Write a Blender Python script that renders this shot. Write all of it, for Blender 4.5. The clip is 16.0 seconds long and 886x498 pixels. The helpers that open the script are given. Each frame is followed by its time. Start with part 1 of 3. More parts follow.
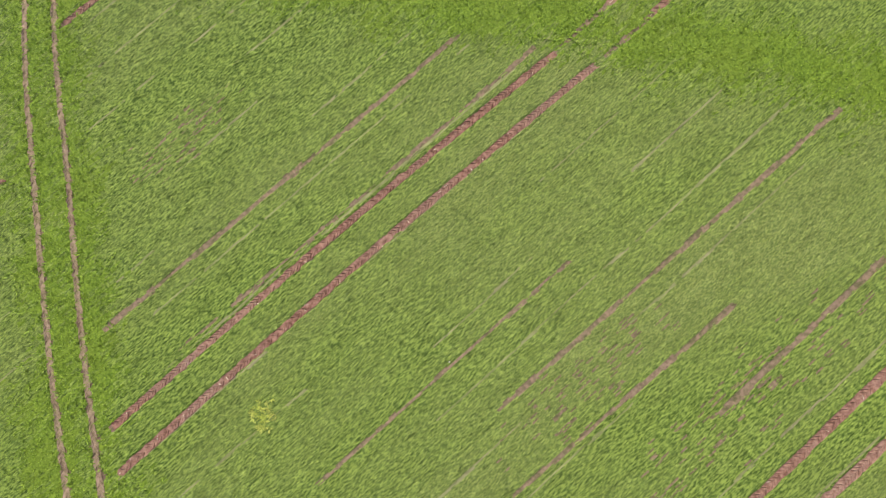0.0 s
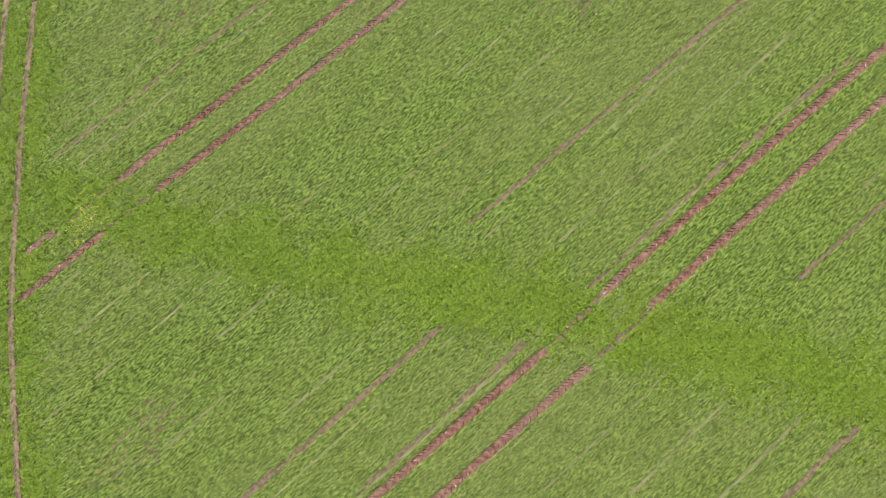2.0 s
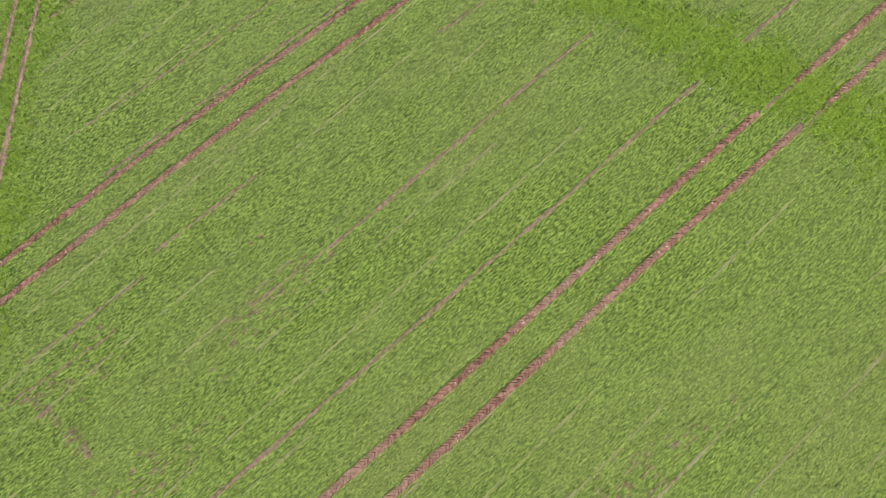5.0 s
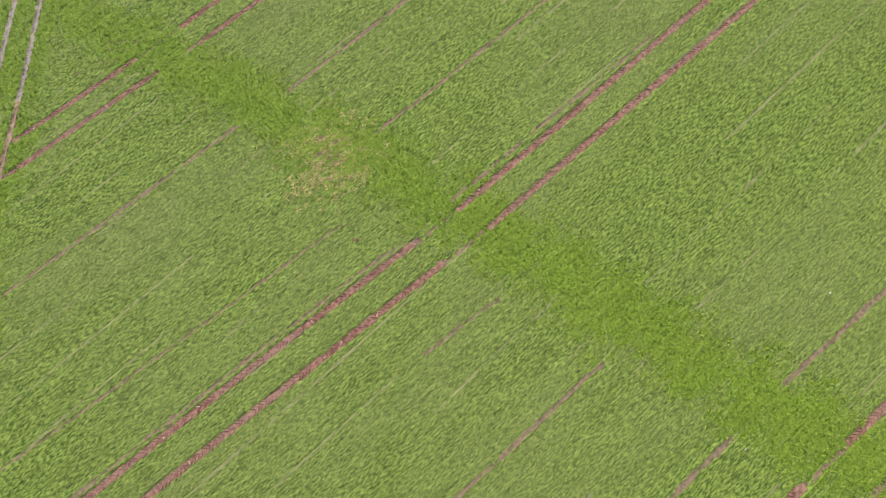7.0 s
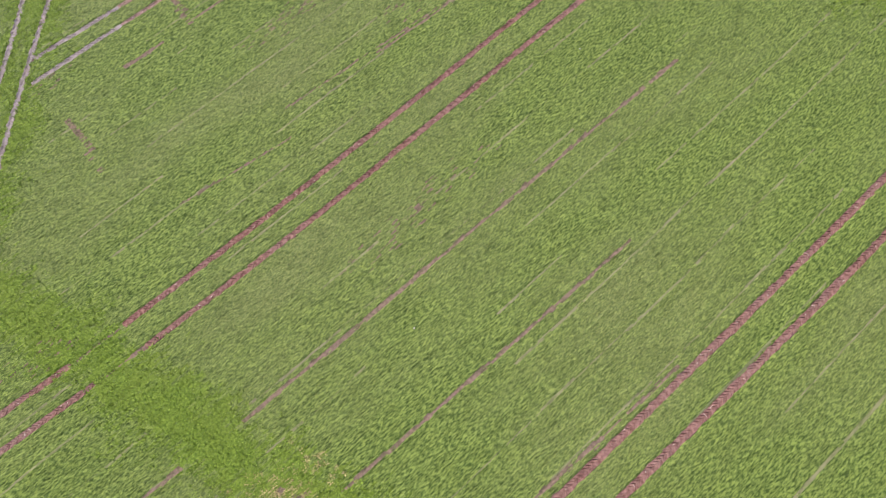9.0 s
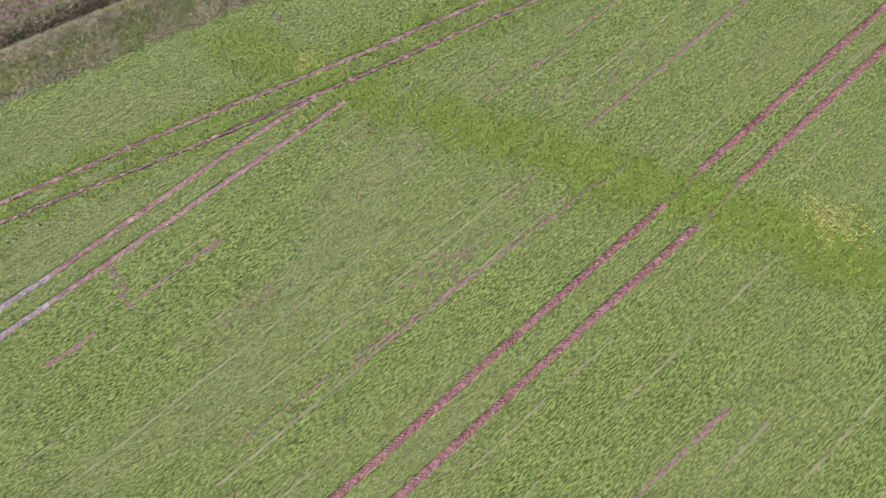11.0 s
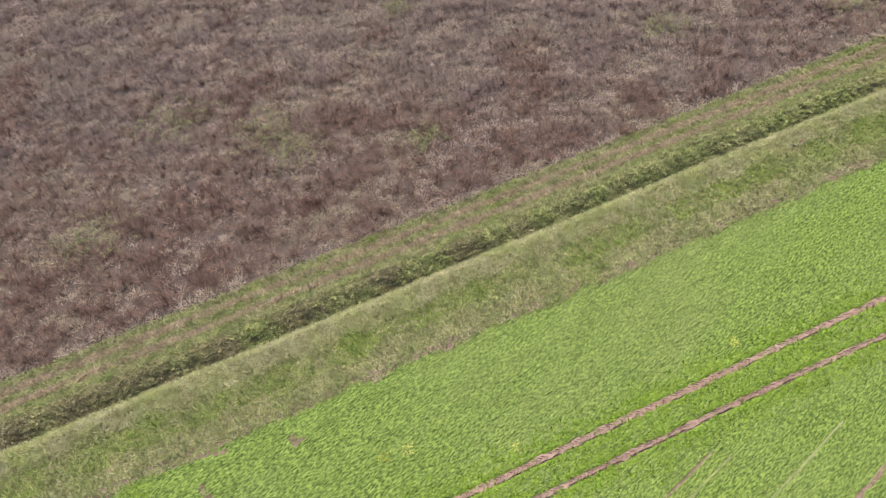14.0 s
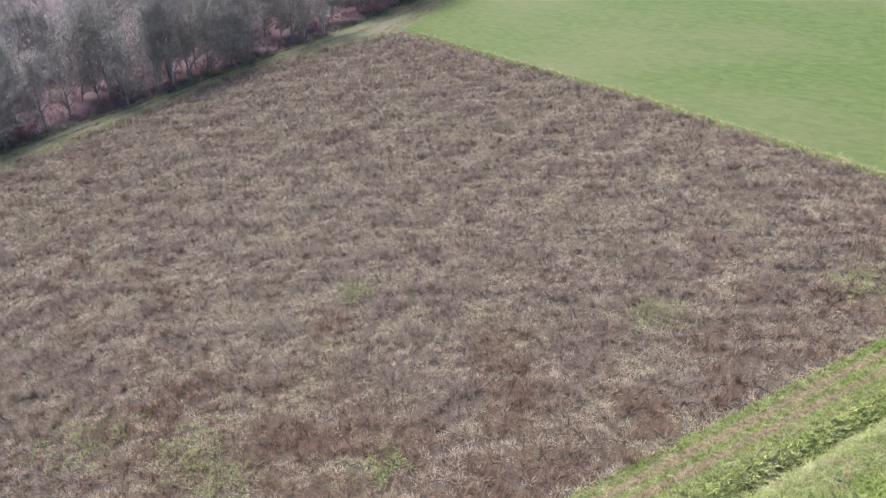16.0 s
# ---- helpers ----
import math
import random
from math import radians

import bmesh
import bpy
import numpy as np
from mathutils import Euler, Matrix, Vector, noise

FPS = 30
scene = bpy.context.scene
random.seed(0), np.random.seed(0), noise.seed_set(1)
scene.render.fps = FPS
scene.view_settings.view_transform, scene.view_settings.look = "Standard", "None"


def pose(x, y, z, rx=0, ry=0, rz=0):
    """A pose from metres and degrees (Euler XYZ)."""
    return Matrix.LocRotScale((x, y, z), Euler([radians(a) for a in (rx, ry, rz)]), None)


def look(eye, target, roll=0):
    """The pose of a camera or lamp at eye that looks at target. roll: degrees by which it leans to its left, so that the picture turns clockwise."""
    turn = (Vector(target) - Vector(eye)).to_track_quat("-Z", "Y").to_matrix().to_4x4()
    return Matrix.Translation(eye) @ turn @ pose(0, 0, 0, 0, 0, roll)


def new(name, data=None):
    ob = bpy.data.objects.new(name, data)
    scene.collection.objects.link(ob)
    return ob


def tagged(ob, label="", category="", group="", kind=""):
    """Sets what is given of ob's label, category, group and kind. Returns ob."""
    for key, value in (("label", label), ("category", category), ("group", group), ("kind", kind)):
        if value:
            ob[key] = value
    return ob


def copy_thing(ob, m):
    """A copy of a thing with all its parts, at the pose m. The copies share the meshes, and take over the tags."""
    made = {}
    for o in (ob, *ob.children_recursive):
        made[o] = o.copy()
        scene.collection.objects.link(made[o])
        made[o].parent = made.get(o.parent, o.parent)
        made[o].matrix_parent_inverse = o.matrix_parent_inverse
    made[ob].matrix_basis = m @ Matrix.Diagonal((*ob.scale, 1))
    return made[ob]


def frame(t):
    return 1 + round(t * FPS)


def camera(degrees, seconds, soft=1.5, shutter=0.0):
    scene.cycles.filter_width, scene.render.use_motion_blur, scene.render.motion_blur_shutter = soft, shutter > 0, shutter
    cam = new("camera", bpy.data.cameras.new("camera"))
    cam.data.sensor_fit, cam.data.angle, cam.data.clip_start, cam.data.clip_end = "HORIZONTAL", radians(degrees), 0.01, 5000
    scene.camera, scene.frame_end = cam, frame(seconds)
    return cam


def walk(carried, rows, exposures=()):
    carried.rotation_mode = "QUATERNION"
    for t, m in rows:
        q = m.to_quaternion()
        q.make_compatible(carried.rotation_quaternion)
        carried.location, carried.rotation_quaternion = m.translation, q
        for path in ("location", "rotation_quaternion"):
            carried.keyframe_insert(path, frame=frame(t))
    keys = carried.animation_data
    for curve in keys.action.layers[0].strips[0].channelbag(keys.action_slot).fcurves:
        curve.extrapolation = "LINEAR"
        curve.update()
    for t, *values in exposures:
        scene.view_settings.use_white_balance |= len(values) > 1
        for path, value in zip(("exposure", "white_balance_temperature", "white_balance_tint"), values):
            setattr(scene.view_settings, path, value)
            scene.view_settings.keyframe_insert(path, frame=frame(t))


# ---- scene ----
cam = camera(58.97, 16.0, soft=1.1)
PATH = [
    (0, (14.199, -21.952, 40.937), (13.689, -21.806, 39.009), -25.94),
    (0.5, (12.031, -19.619, 40.981), (11.495, -19.452, 39.062), -24.66),
    (1, (9.702, -17.252, 41.095), (9.141, -17.061, 39.184), -23.29),
    (1.5, (7.041, -14.647, 41.128), (6.453, -14.428, 39.229), -21.85),
    (2, (4.508, -12.149, 41.172), (3.895, -11.907, 39.284), -20.78),
    (2.5, (1.648, -9.427, 41.384), (1.015, -9.164, 39.506), -19.86),
    (3, (-1.320, -6.588, 41.561), (-1.969, -6.309, 39.689), -19.32),
    (3.5, (-4.441, -3.525, 41.797), (-5.109, -3.230, 39.935), -18.89),
    (4, (-7.780, -0.422, 41.948), (-8.465, -0.109, 40.095), -18.27),
    (4.2, (-9.159, 0.865, 42.045), (-9.849, 1.185, 40.195), -18.03),
    (6.3, (-25.057, 16.252, 42.874), (-25.771, 16.597, 41.038), -17.81),
    (6.5, (-26.276, 17.493, 42.789), (-26.999, 17.845, 40.958), -17.66),
    (7, (-29.342, 20.651, 42.516), (-30.098, 21.030, 40.704), -16.98),
    (7.5, (-32.532, 23.736, 42.376), (-33.316, 24.145, 40.582), -16.04),
    (8, (-36.086, 27.137, 42.286), (-36.895, 27.575, 40.510), -15.22),
    (8.5, (-39.476, 30.501, 42.161), (-40.308, 30.962, 40.401), -14.77),
    (9, (-42.805, 33.750, 42.185), (-43.656, 34.230, 40.440), -14.34),
    (9.2, (-44.143, 35.152, 42.228), (-45.002, 35.639, 40.489), -14.20),
    (11.3, (-60.532, 51.556, 41.626), (-61.481, 52.079, 39.945), -13.75),
    (11.5, (-61.925, 52.884, 41.548), (-62.890, 53.421, 39.880), -13.53),
    (12, (-65.273, 55.992, 41.441), (-66.281, 56.570, 39.813), -12.85),
    (12.5, (-68.601, 59.056, 41.604), (-69.651, 59.677, 40.020), -12.22),
    (13, (-71.613, 61.932, 41.646), (-72.710, 62.599, 40.112), -11.58),
    (13.5, (-74.304, 64.306, 41.494), (-75.447, 65.025, 40.018), -10.69),
    (14, (-77.028, 66.719, 41.373), (-78.223, 67.495, 39.969), -9.97),
    (14.5, (-79.927, 69.333, 41.366), (-81.181, 70.177, 40.056), -9.26),
    (15, (-82.562, 71.670, 41.427), (-83.859, 72.585, 40.211), -8.68),
    (15.5, (-85.016, 74.069, 41.312), (-86.347, 75.065, 40.200), -8.28),
    (16, (-87.601, 76.627, 41.002), (-88.961, 77.704, 40.007), -8.05),
]
walk(cam, [(t, look(eye, target, roll)) for t, eye, target, roll in PATH],
     [(0, 0.51, 6650, 9), (2.5, 0.48, 6650, 6), (4, 0.49, 6600, 3), (7, 0.52, 6500, 10), (8, 0.53, 6280, 17), (9, 0.50, 6050, 25), (11.5, 0.53, 5700, 40), (12.5, 0.63, 5950, 32),
      (13.5, 0.79, 6350, 16), (14, 0.91, 6350, 13), (15, 1.05, 6350, 11), (16, 1.25, 5950, 4)])

# ---------------------------------------------------------------- light
SUN_ELEVATION, SUN_AZIMUTH = 60.0, 285.0        # degrees; azimuth clockwise from +y
world = bpy.data.worlds.new("world")
scene.world = world
world.use_nodes = True
sky = world.node_tree.nodes.new("ShaderNodeTexSky")
sky.sky_type = "NISHITA"
sky.sun_disc = False
sky.sun_elevation = radians(SUN_ELEVATION)
sky.sun_rotation = radians(SUN_AZIMUTH)
sky.air_density, sky.dust_density, sky.ozone_density = 1.0, 4.0, 1.0
back = world.node_tree.nodes["Background"]
back.inputs["Strength"].default_value = 0.16
world.node_tree.links.new(sky.outputs[0], back.inputs["Color"])

lamp = bpy.data.lights.new("sun", "SUN")
lamp.energy, lamp.angle, lamp.color = 2.05, radians(20), (1.0, 0.95, 0.88)
a = radians(SUN_AZIMUTH)
e = radians(SUN_ELEVATION)
way = Vector((math.sin(a) * math.cos(e), math.cos(a) * math.cos(e), math.sin(e)))
sun = new("sun", lamp)
sun.matrix_world = look(way * 200, (0, 0, 0))



# ---------------------------------------------------------------- materials
def surface(name, fine, coarse=None, fine_scale=6.0, coarse_scale=0.15, share=0.6, rough=0.8, bump=0.3, bump_scale=25.0,
            bump_far=0.03, island=0.0, stretch=(1, 1, 1), gloss=0.15, spread=0.15):
    """Two colours mixed by fine noise, a second pair by coarse noise, a bump, and a difference from piece to piece."""
    m = bpy.data.materials.new(name)
    m.use_nodes = True
    n, link = m.node_tree.nodes, m.node_tree.links.new
    shader = n["Principled BSDF"]
    place = n.new("ShaderNodeTexCoord")
    mapped = n.new("ShaderNodeMapping")
    mapped.inputs["Scale"].default_value = stretch
    link(place.outputs["Object"], mapped.inputs["Vector"])

    def noise_of(scale, detail=4.0, roughness=0.6):
        t = n.new("ShaderNodeTexNoise")
        t.inputs["Scale"].default_value, t.inputs["Detail"].default_value = scale, detail
        t.inputs["Roughness"].default_value = roughness
        link(mapped.outputs["Vector"], t.inputs["Vector"])
        return t.outputs["Fac"]

    def pair(colours, fac):
        r = n.new("ShaderNodeValToRGB")
        r.color_ramp.elements[0].position, r.color_ramp.elements[1].position = 0.5 - spread, 0.5 + spread
        r.color_ramp.elements[0].color, r.color_ramp.elements[1].color = (*colours[0], 1), (*colours[1], 1)
        link(fac, r.inputs["Fac"])
        return r.outputs["Color"]

    colour = pair(fine, noise_of(fine_scale))
    if coarse:
        mix = n.new("ShaderNodeMix")
        mix.data_type = "RGBA"
        far = n.new("ShaderNodeMapRange")
        far.inputs["From Min"].default_value, far.inputs["From Max"].default_value = 0.42, 0.66
        far.inputs["To Max"].default_value = share
        link(noise_of(coarse_scale, 5.0), far.inputs["Value"])
        link(far.outputs["Result"], mix.inputs["Factor"])
        link(colour, mix.inputs["A"])
        link(pair(coarse, noise_of(fine_scale * 1.7)), mix.inputs["B"])
        colour = mix.outputs["Result"]
    if island:
        geo = n.new("ShaderNodeNewGeometry")
        vary = n.new("ShaderNodeMapRange")
        vary.inputs["To Min"].default_value, vary.inputs["To Max"].default_value = 1 - island, 1 + island
        link(geo.outputs["Random Per Island"], vary.inputs["Value"])
        hue = n.new("ShaderNodeHueSaturation")
        link(vary.outputs["Result"], hue.inputs["Value"])
        link(colour, hue.inputs["Color"])
        colour = hue.outputs["Color"]
    link(colour, shader.inputs["Base Color"])
    shader.inputs["Roughness"].default_value = rough
    shader.inputs["Specular IOR Level"].default_value = gloss
    if bump:
        b = n.new("ShaderNodeBump")
        b.inputs["Strength"].default_value, b.inputs["Distance"].default_value = bump, bump_far
        link(noise_of(bump_scale, 6.0, 0.7), b.inputs["Height"])
        link(b.outputs["Normal"], shader.inputs["Normal"])
    return m


CROP_FLOOR = surface("field_soil", ((0.12, 0.075, 0.058), (0.22, 0.145, 0.112)), ((0.13, 0.10, 0.055), (0.18, 0.14, 0.085)),
                     fine_scale=5.0, coarse_scale=0.16, share=0.5, bump=0.8, bump_scale=7.0, bump_far=0.1)
# The dark streak colour includes painted shade between the rows, besides leaf tone.
CANOPY = surface("crop_canopy", ((0.0546, 0.0945, 0.0126), (0.21, 0.286, 0.0525)), ((0.0819, 0.116, 0.0263), (0.242, 0.278, 0.084)),
                 fine_scale=10.0, coarse_scale=0.10, share=0.7, bump=1.0, bump_scale=16.0, bump_far=0.06, stretch=(1.0, 0.35, 1.0), rough=0.6, spread=0.10)
SEAM = surface("thin_crop_seam", ((0.14, 0.16, 0.0558), (0.219, 0.228, 0.0977)), ((0.177, 0.163, 0.0884), (0.242, 0.214, 0.13)),
               fine_scale=5.0, coarse_scale=0.4, share=0.6, bump=0.8, bump_scale=14.0, bump_far=0.05, stretch=(1.0, 0.3, 1.0))
THIN_SOIL = surface("half_bare_soil", ((0.085, 0.08, 0.034), (0.225, 0.155, 0.105)), ((0.115, 0.08, 0.05), (0.25, 0.172, 0.125)),
                    fine_scale=4.0, coarse_scale=0.4, share=0.7, bump=0.8, bump_scale=10.0, bump_far=0.05)
LUSH_CANOPY = surface("lush_canopy", ((0.064, 0.118, 0.008), (0.178, 0.262, 0.025)), ((0.077, 0.128, 0.010), (0.195, 0.264, 0.03)),
                      fine_scale=7.0, coarse_scale=0.25, bump=0.8, bump_scale=14.0, bump_far=0.06, rough=0.6)
CROP = surface("crop_leaf", ((0.0683, 0.119, 0.0126), (0.231, 0.312, 0.0525)), ((0.0998, 0.14, 0.0263), (0.268, 0.304, 0.0924)),
               fine_scale=10.0, coarse_scale=0.10, share=0.7, bump=0, island=0.4, gloss=0.3, rough=0.55, stretch=(1.0, 0.35, 1.0), spread=0.10)
LUSH = surface("lush_crop_leaf", ((0.086, 0.153, 0.009), (0.198, 0.288, 0.024)), ((0.102, 0.165, 0.012), (0.222, 0.293, 0.032)),
               fine_scale=8.0, coarse_scale=0.25, bump=0, island=0.35, spread=0.1, gloss=0.3, rough=0.55)
PALE_CROP = surface("yellowing_leaf", ((0.26, 0.32, 0.035), (0.42, 0.44, 0.10)), ((0.33, 0.33, 0.08), (0.48, 0.45, 0.16)),
                    fine_scale=2.0, coarse_scale=0.6, bump=0, island=0.3)
DEAD = surface("dead_leaf", ((0.32, 0.27, 0.10), (0.48, 0.395, 0.18)), ((0.23, 0.24, 0.05), (0.34, 0.33, 0.10)),
               fine_scale=2.0, coarse_scale=0.6, bump=0, island=0.3)
SOIL = surface("rut_soil", ((0.125, 0.056, 0.038), (0.30, 0.165, 0.122)), ((0.18, 0.10, 0.07), (0.35, 0.24, 0.185)),
               fine_scale=4.0, coarse_scale=0.10, share=0.7, bump=0.9, bump_scale=10, bump_far=0.05)
PALE_SOIL = surface("worn_soil", ((0.19, 0.115, 0.08), (0.33, 0.225, 0.165)), ((0.23, 0.155, 0.11), (0.37, 0.27, 0.20)),
                    fine_scale=3.0, coarse_scale=0.3, share=0.6, bump=0.7, bump_scale=14, bump_far=0.05)
# Wet sheen of the far ruts is put into this pale grey colour.
SHEEN_SOIL = surface("wet_soil_painted_sheen", ((0.185, 0.150, 0.120), (0.305, 0.262, 0.222)), ((0.155, 0.117, 0.088), (0.245, 0.192, 0.155)),
                 fine_scale=3.0, coarse_scale=0.4, share=0.7, bump=0.6, bump_scale=14, bump_far=0.04, rough=0.55, gloss=0.35)
TRACK_SOIL = surface("track_soil", ((0.149, 0.106, 0.0633), (0.31, 0.221, 0.155)), ((0.149, 0.149, 0.0517), (0.322, 0.23, 0.167)),
                     fine_scale=3.0, coarse_scale=0.5, share=0.8, bump=0.8, bump_scale=12, bump_far=0.05)
WET = surface("wet_ditch_soil", ((0.025, 0.02, 0.015), (0.06, 0.05, 0.035)), bump=0.5, rough=0.45, gloss=0.4)
MARGIN = surface("margin_turf", ((0.138, 0.121, 0.0517), (0.241, 0.201, 0.0978)), ((0.127, 0.155, 0.0403), (0.207, 0.218, 0.069)),
                 fine_scale=2.5, coarse_scale=0.25, bump=0.9, bump_scale=7, bump_far=0.12)
THICKET_FLOOR = surface("thicket_floor", ((0.05, 0.034, 0.028), (0.105, 0.074, 0.058)), ((0.085, 0.066, 0.042), (0.14, 0.112, 0.075)),
                        fine_scale=1.4, coarse_scale=0.12, bump=0.8, bump_scale=5, bump_far=0.15)
GRASS_DRY = surface("dry_grass_blade", ((0.19, 0.19, 0.075), (0.35, 0.335, 0.155)), ((0.17, 0.215, 0.055), (0.295, 0.33, 0.11)),
                    fine_scale=0.9, coarse_scale=0.3, share=0.7, bump=0, island=0.28)
LIP_GRASS = surface("bleached_grass_blade", ((0.25, 0.24, 0.105), (0.41, 0.385, 0.20)), ((0.205, 0.24, 0.06), (0.33, 0.355, 0.12)),
                    fine_scale=0.9, coarse_scale=0.35, share=0.75, bump=0, island=0.22)
TAN_GRASS = surface("trodden_grass_blade", ((0.275, 0.205, 0.125), (0.40, 0.305, 0.195)), ((0.25, 0.195, 0.105), (0.36, 0.285, 0.16)),
                    fine_scale=0.9, coarse_scale=0.35, share=0.6, bump=0, island=0.25)
BANK_BROWN = surface("bank_dead_grass_blade", ((0.195, 0.163, 0.078), (0.377, 0.319, 0.169)), ((0.221, 0.227, 0.078), (0.364, 0.364, 0.143)),
                     fine_scale=0.9, coarse_scale=0.35, share=0.7, bump=0, island=0.3)
GRASS_GREEN = surface("bank_grass_blade", ((0.22, 0.259, 0.077), (0.418, 0.429, 0.154)), ((0.341, 0.303, 0.149), (0.495, 0.429, 0.231)),
                      fine_scale=1.0, coarse_scale=0.3, bump=0, island=0.4)
GRASS_FRESH = surface("fresh_grass_blade", ((0.14, 0.19, 0.035), (0.26, 0.31, 0.075)), ((0.20, 0.215, 0.07), (0.31, 0.31, 0.12)),
                      fine_scale=0.9, coarse_scale=0.4, bump=0, island=0.35)
THICKET_GRASS = surface("thicket_grass_blade", ((0.155, 0.165, 0.062), (0.25, 0.25, 0.105)), ((0.22, 0.19, 0.105), (0.31, 0.265, 0.16)),
                        fine_scale=0.9, coarse_scale=0.5, bump=0, island=0.35)
BRUSH = surface("brush_stem", ((0.150, 0.102, 0.08), (0.257, 0.186, 0.15)), ((0.200, 0.152, 0.112), (0.317, 0.252, 0.19)),
                fine_scale=0.7, coarse_scale=0.10, share=0.75, bump=0, island=0.2)
BRUSH_RED = surface("red_brush_stem", ((0.106, 0.058, 0.041), (0.236, 0.150, 0.108)), ((0.170, 0.111, 0.076), (0.315, 0.236, 0.168)),
                    fine_scale=0.7, coarse_scale=0.14, share=0.75, bump=0, island=0.22)
BRUSH_TAN = surface("dry_weed_stem", ((0.285, 0.212, 0.155), (0.41, 0.318, 0.238)), ((0.262, 0.217, 0.13), (0.365, 0.302, 0.19)),
                    fine_scale=0.7, coarse_scale=0.12, share=0.65, bump=0, island=0.16)
FAR_CROP = surface("far_crop", ((0.058, 0.082, 0.018), (0.088, 0.110, 0.031)), ((0.11, 0.106, 0.047), (0.142, 0.13, 0.068)),
                   fine_scale=0.9, coarse_scale=0.025, share=0.9, bump=0.6, bump_scale=3, bump_far=0.1, stretch=(0.5, 1, 1))
PATH_TURF = surface("path_turf", ((0.0892, 0.085, 0.0493), (0.14, 0.129, 0.0808)), ((0.128, 0.1, 0.0765), (0.178, 0.14, 0.112)),
                    fine_scale=1.0, coarse_scale=0.1, bump=0.5, bump_scale=6, bump_far=0.06)
LITTER = surface("leaf_litter", ((0.065, 0.0364, 0.0429), (0.12, 0.0702, 0.0806)), ((0.0845, 0.0488, 0.0572), (0.137, 0.0845, 0.0962)),
                 fine_scale=1.0, coarse_scale=0.1, bump=0.8, bump_scale=4, bump_far=0.15)
BARK = surface("grey_bark", ((0.16, 0.14, 0.12), (0.27, 0.24, 0.21)), fine_scale=3, bump=0.6, bump_scale=12, bump_far=0.02)
BIRCH = surface("pale_bark", ((0.27, 0.25, 0.22), (0.44, 0.41, 0.37)), fine_scale=2, bump=0.4, bump_scale=10, bump_far=0.01)
TWIG = surface("twig", ((0.20, 0.172, 0.155), (0.34, 0.30, 0.272)), fine_scale=0.8, bump=0, island=0.3)
BRAMBLE = surface("bramble_stem", ((0.17, 0.09, 0.105), (0.31, 0.175, 0.195)), ((0.18, 0.135, 0.135), (0.28, 0.215, 0.21)),
                  fine_scale=0.6, coarse_scale=0.1, bump=0, island=0.35)
HEDGE = surface("scrub_stem", ((0.09, 0.085, 0.068), (0.20, 0.18, 0.15)), fine_scale=1.0, bump=0, island=0.35)
STONE = surface("flint", ((0.36, 0.34, 0.30), (0.5, 0.48, 0.43)), fine_scale=20, bump=0.4, bump_scale=40, bump_far=0.01)
STRAW = surface("straw", ((0.5, 0.42, 0.30), (0.68, 0.6, 0.46)), fine_scale=3, bump=0, island=0.25)


# ---------------------------------------------------------------- helpers
def mesh_of(name, verts, faces, mats, index=None):
    me = bpy.data.meshes.new(name)
    me.from_pydata(verts, [], faces)
    for m in mats:
        me.materials.append(m)
    if index is not None:
        me.polygons.foreach_set("material_index", index)
    me.update()
    return me


def triangles(name, corners, material):
    """A mesh of loose triangles from an array of n x 3 x 3."""
    n = len(corners)
    me = bpy.data.meshes.new(name)
    me.vertices.add(3 * n)
    me.loops.add(3 * n)
    me.polygons.add(n)
    me.vertices.foreach_set("co", np.asarray(corners, np.float32).ravel())
    me.loops.foreach_set("vertex_index", np.arange(3 * n, dtype=np.int32))
    me.polygons.foreach_set("loop_start", np.arange(0, 3 * n, 3, dtype=np.int32))
    me.materials.append(material)
    me.update(calc_edges=True)
    return me


def blades(base, per, length, width, lean, spread, seed, droop=0.0, along=0.0):
    """Corners of leaf-like triangles: per blades round each base point. lean: how far a tip lies out, as a share of its length."""
    rng = np.random.default_rng(seed)
    p = np.repeat(np.asarray(base, float), per, 0)
    n = len(p)
    turn = rng.uniform(0, 2 * math.pi, n)
    out = np.stack([np.cos(turn) * (1 - along), np.sin(turn) * (1 + along), 0 * turn], 1)
    size = length * rng.uniform(0.6, 1.35, n)
    out_share = np.clip(lean * rng.uniform(0.5, 1.5, n), 0, 0.98)
    root = p + out * (spread * rng.uniform(0, 1, n))[:, None]
    side = np.stack([-np.sin(turn), np.cos(turn), rng.normal(0, 0.25, n)], 1) * (width * rng.uniform(0.7, 1.3, n) / 2)[:, None]
    tip = root + out * (size * out_share)[:, None]
    tip[:, 2] += size * np.sqrt(1 - out_share ** 2) - droop * size
    return np.stack([root - side, root + side, tip], 1)


def field_noise(x, y, size, seed):
    """Smooth noise of about -1 to 1 over the plan, from a few turned waves."""
    rng = np.random.default_rng(seed)
    total = np.zeros_like(x)
    for k in range(9):
        turn, phase, f = rng.uniform(0, 2 * math.pi), rng.uniform(0, 2 * math.pi), rng.uniform(0.6, 2.2) / size
        bend = 0.8 * np.sin((x * math.sin(turn) - y * math.cos(turn)) * f * 0.7 + phase * 2)
        total += np.sin((x * math.cos(turn) + y * math.sin(turn)) * f * 2 * math.pi / 2 + phase + bend)
    return total / 4.0


def from_line(x, y, pts):
    """Distance in plan from a chain of straight pieces."""
    best = np.full(x.shape, 1e9)
    for (ax, ay), (bx, by) in zip(pts[:-1], pts[1:]):
        dx, dy = bx - ax, by - ay
        t = np.clip(((x - ax) * dx + (y - ay) * dy) / (dx * dx + dy * dy), 0, 1)
        best = np.minimum(best, np.hypot(x - ax - t * dx, y - ay - t * dy))
    return best


LEAN = 0.288                                     # the ditch runs this far in x for a metre in y


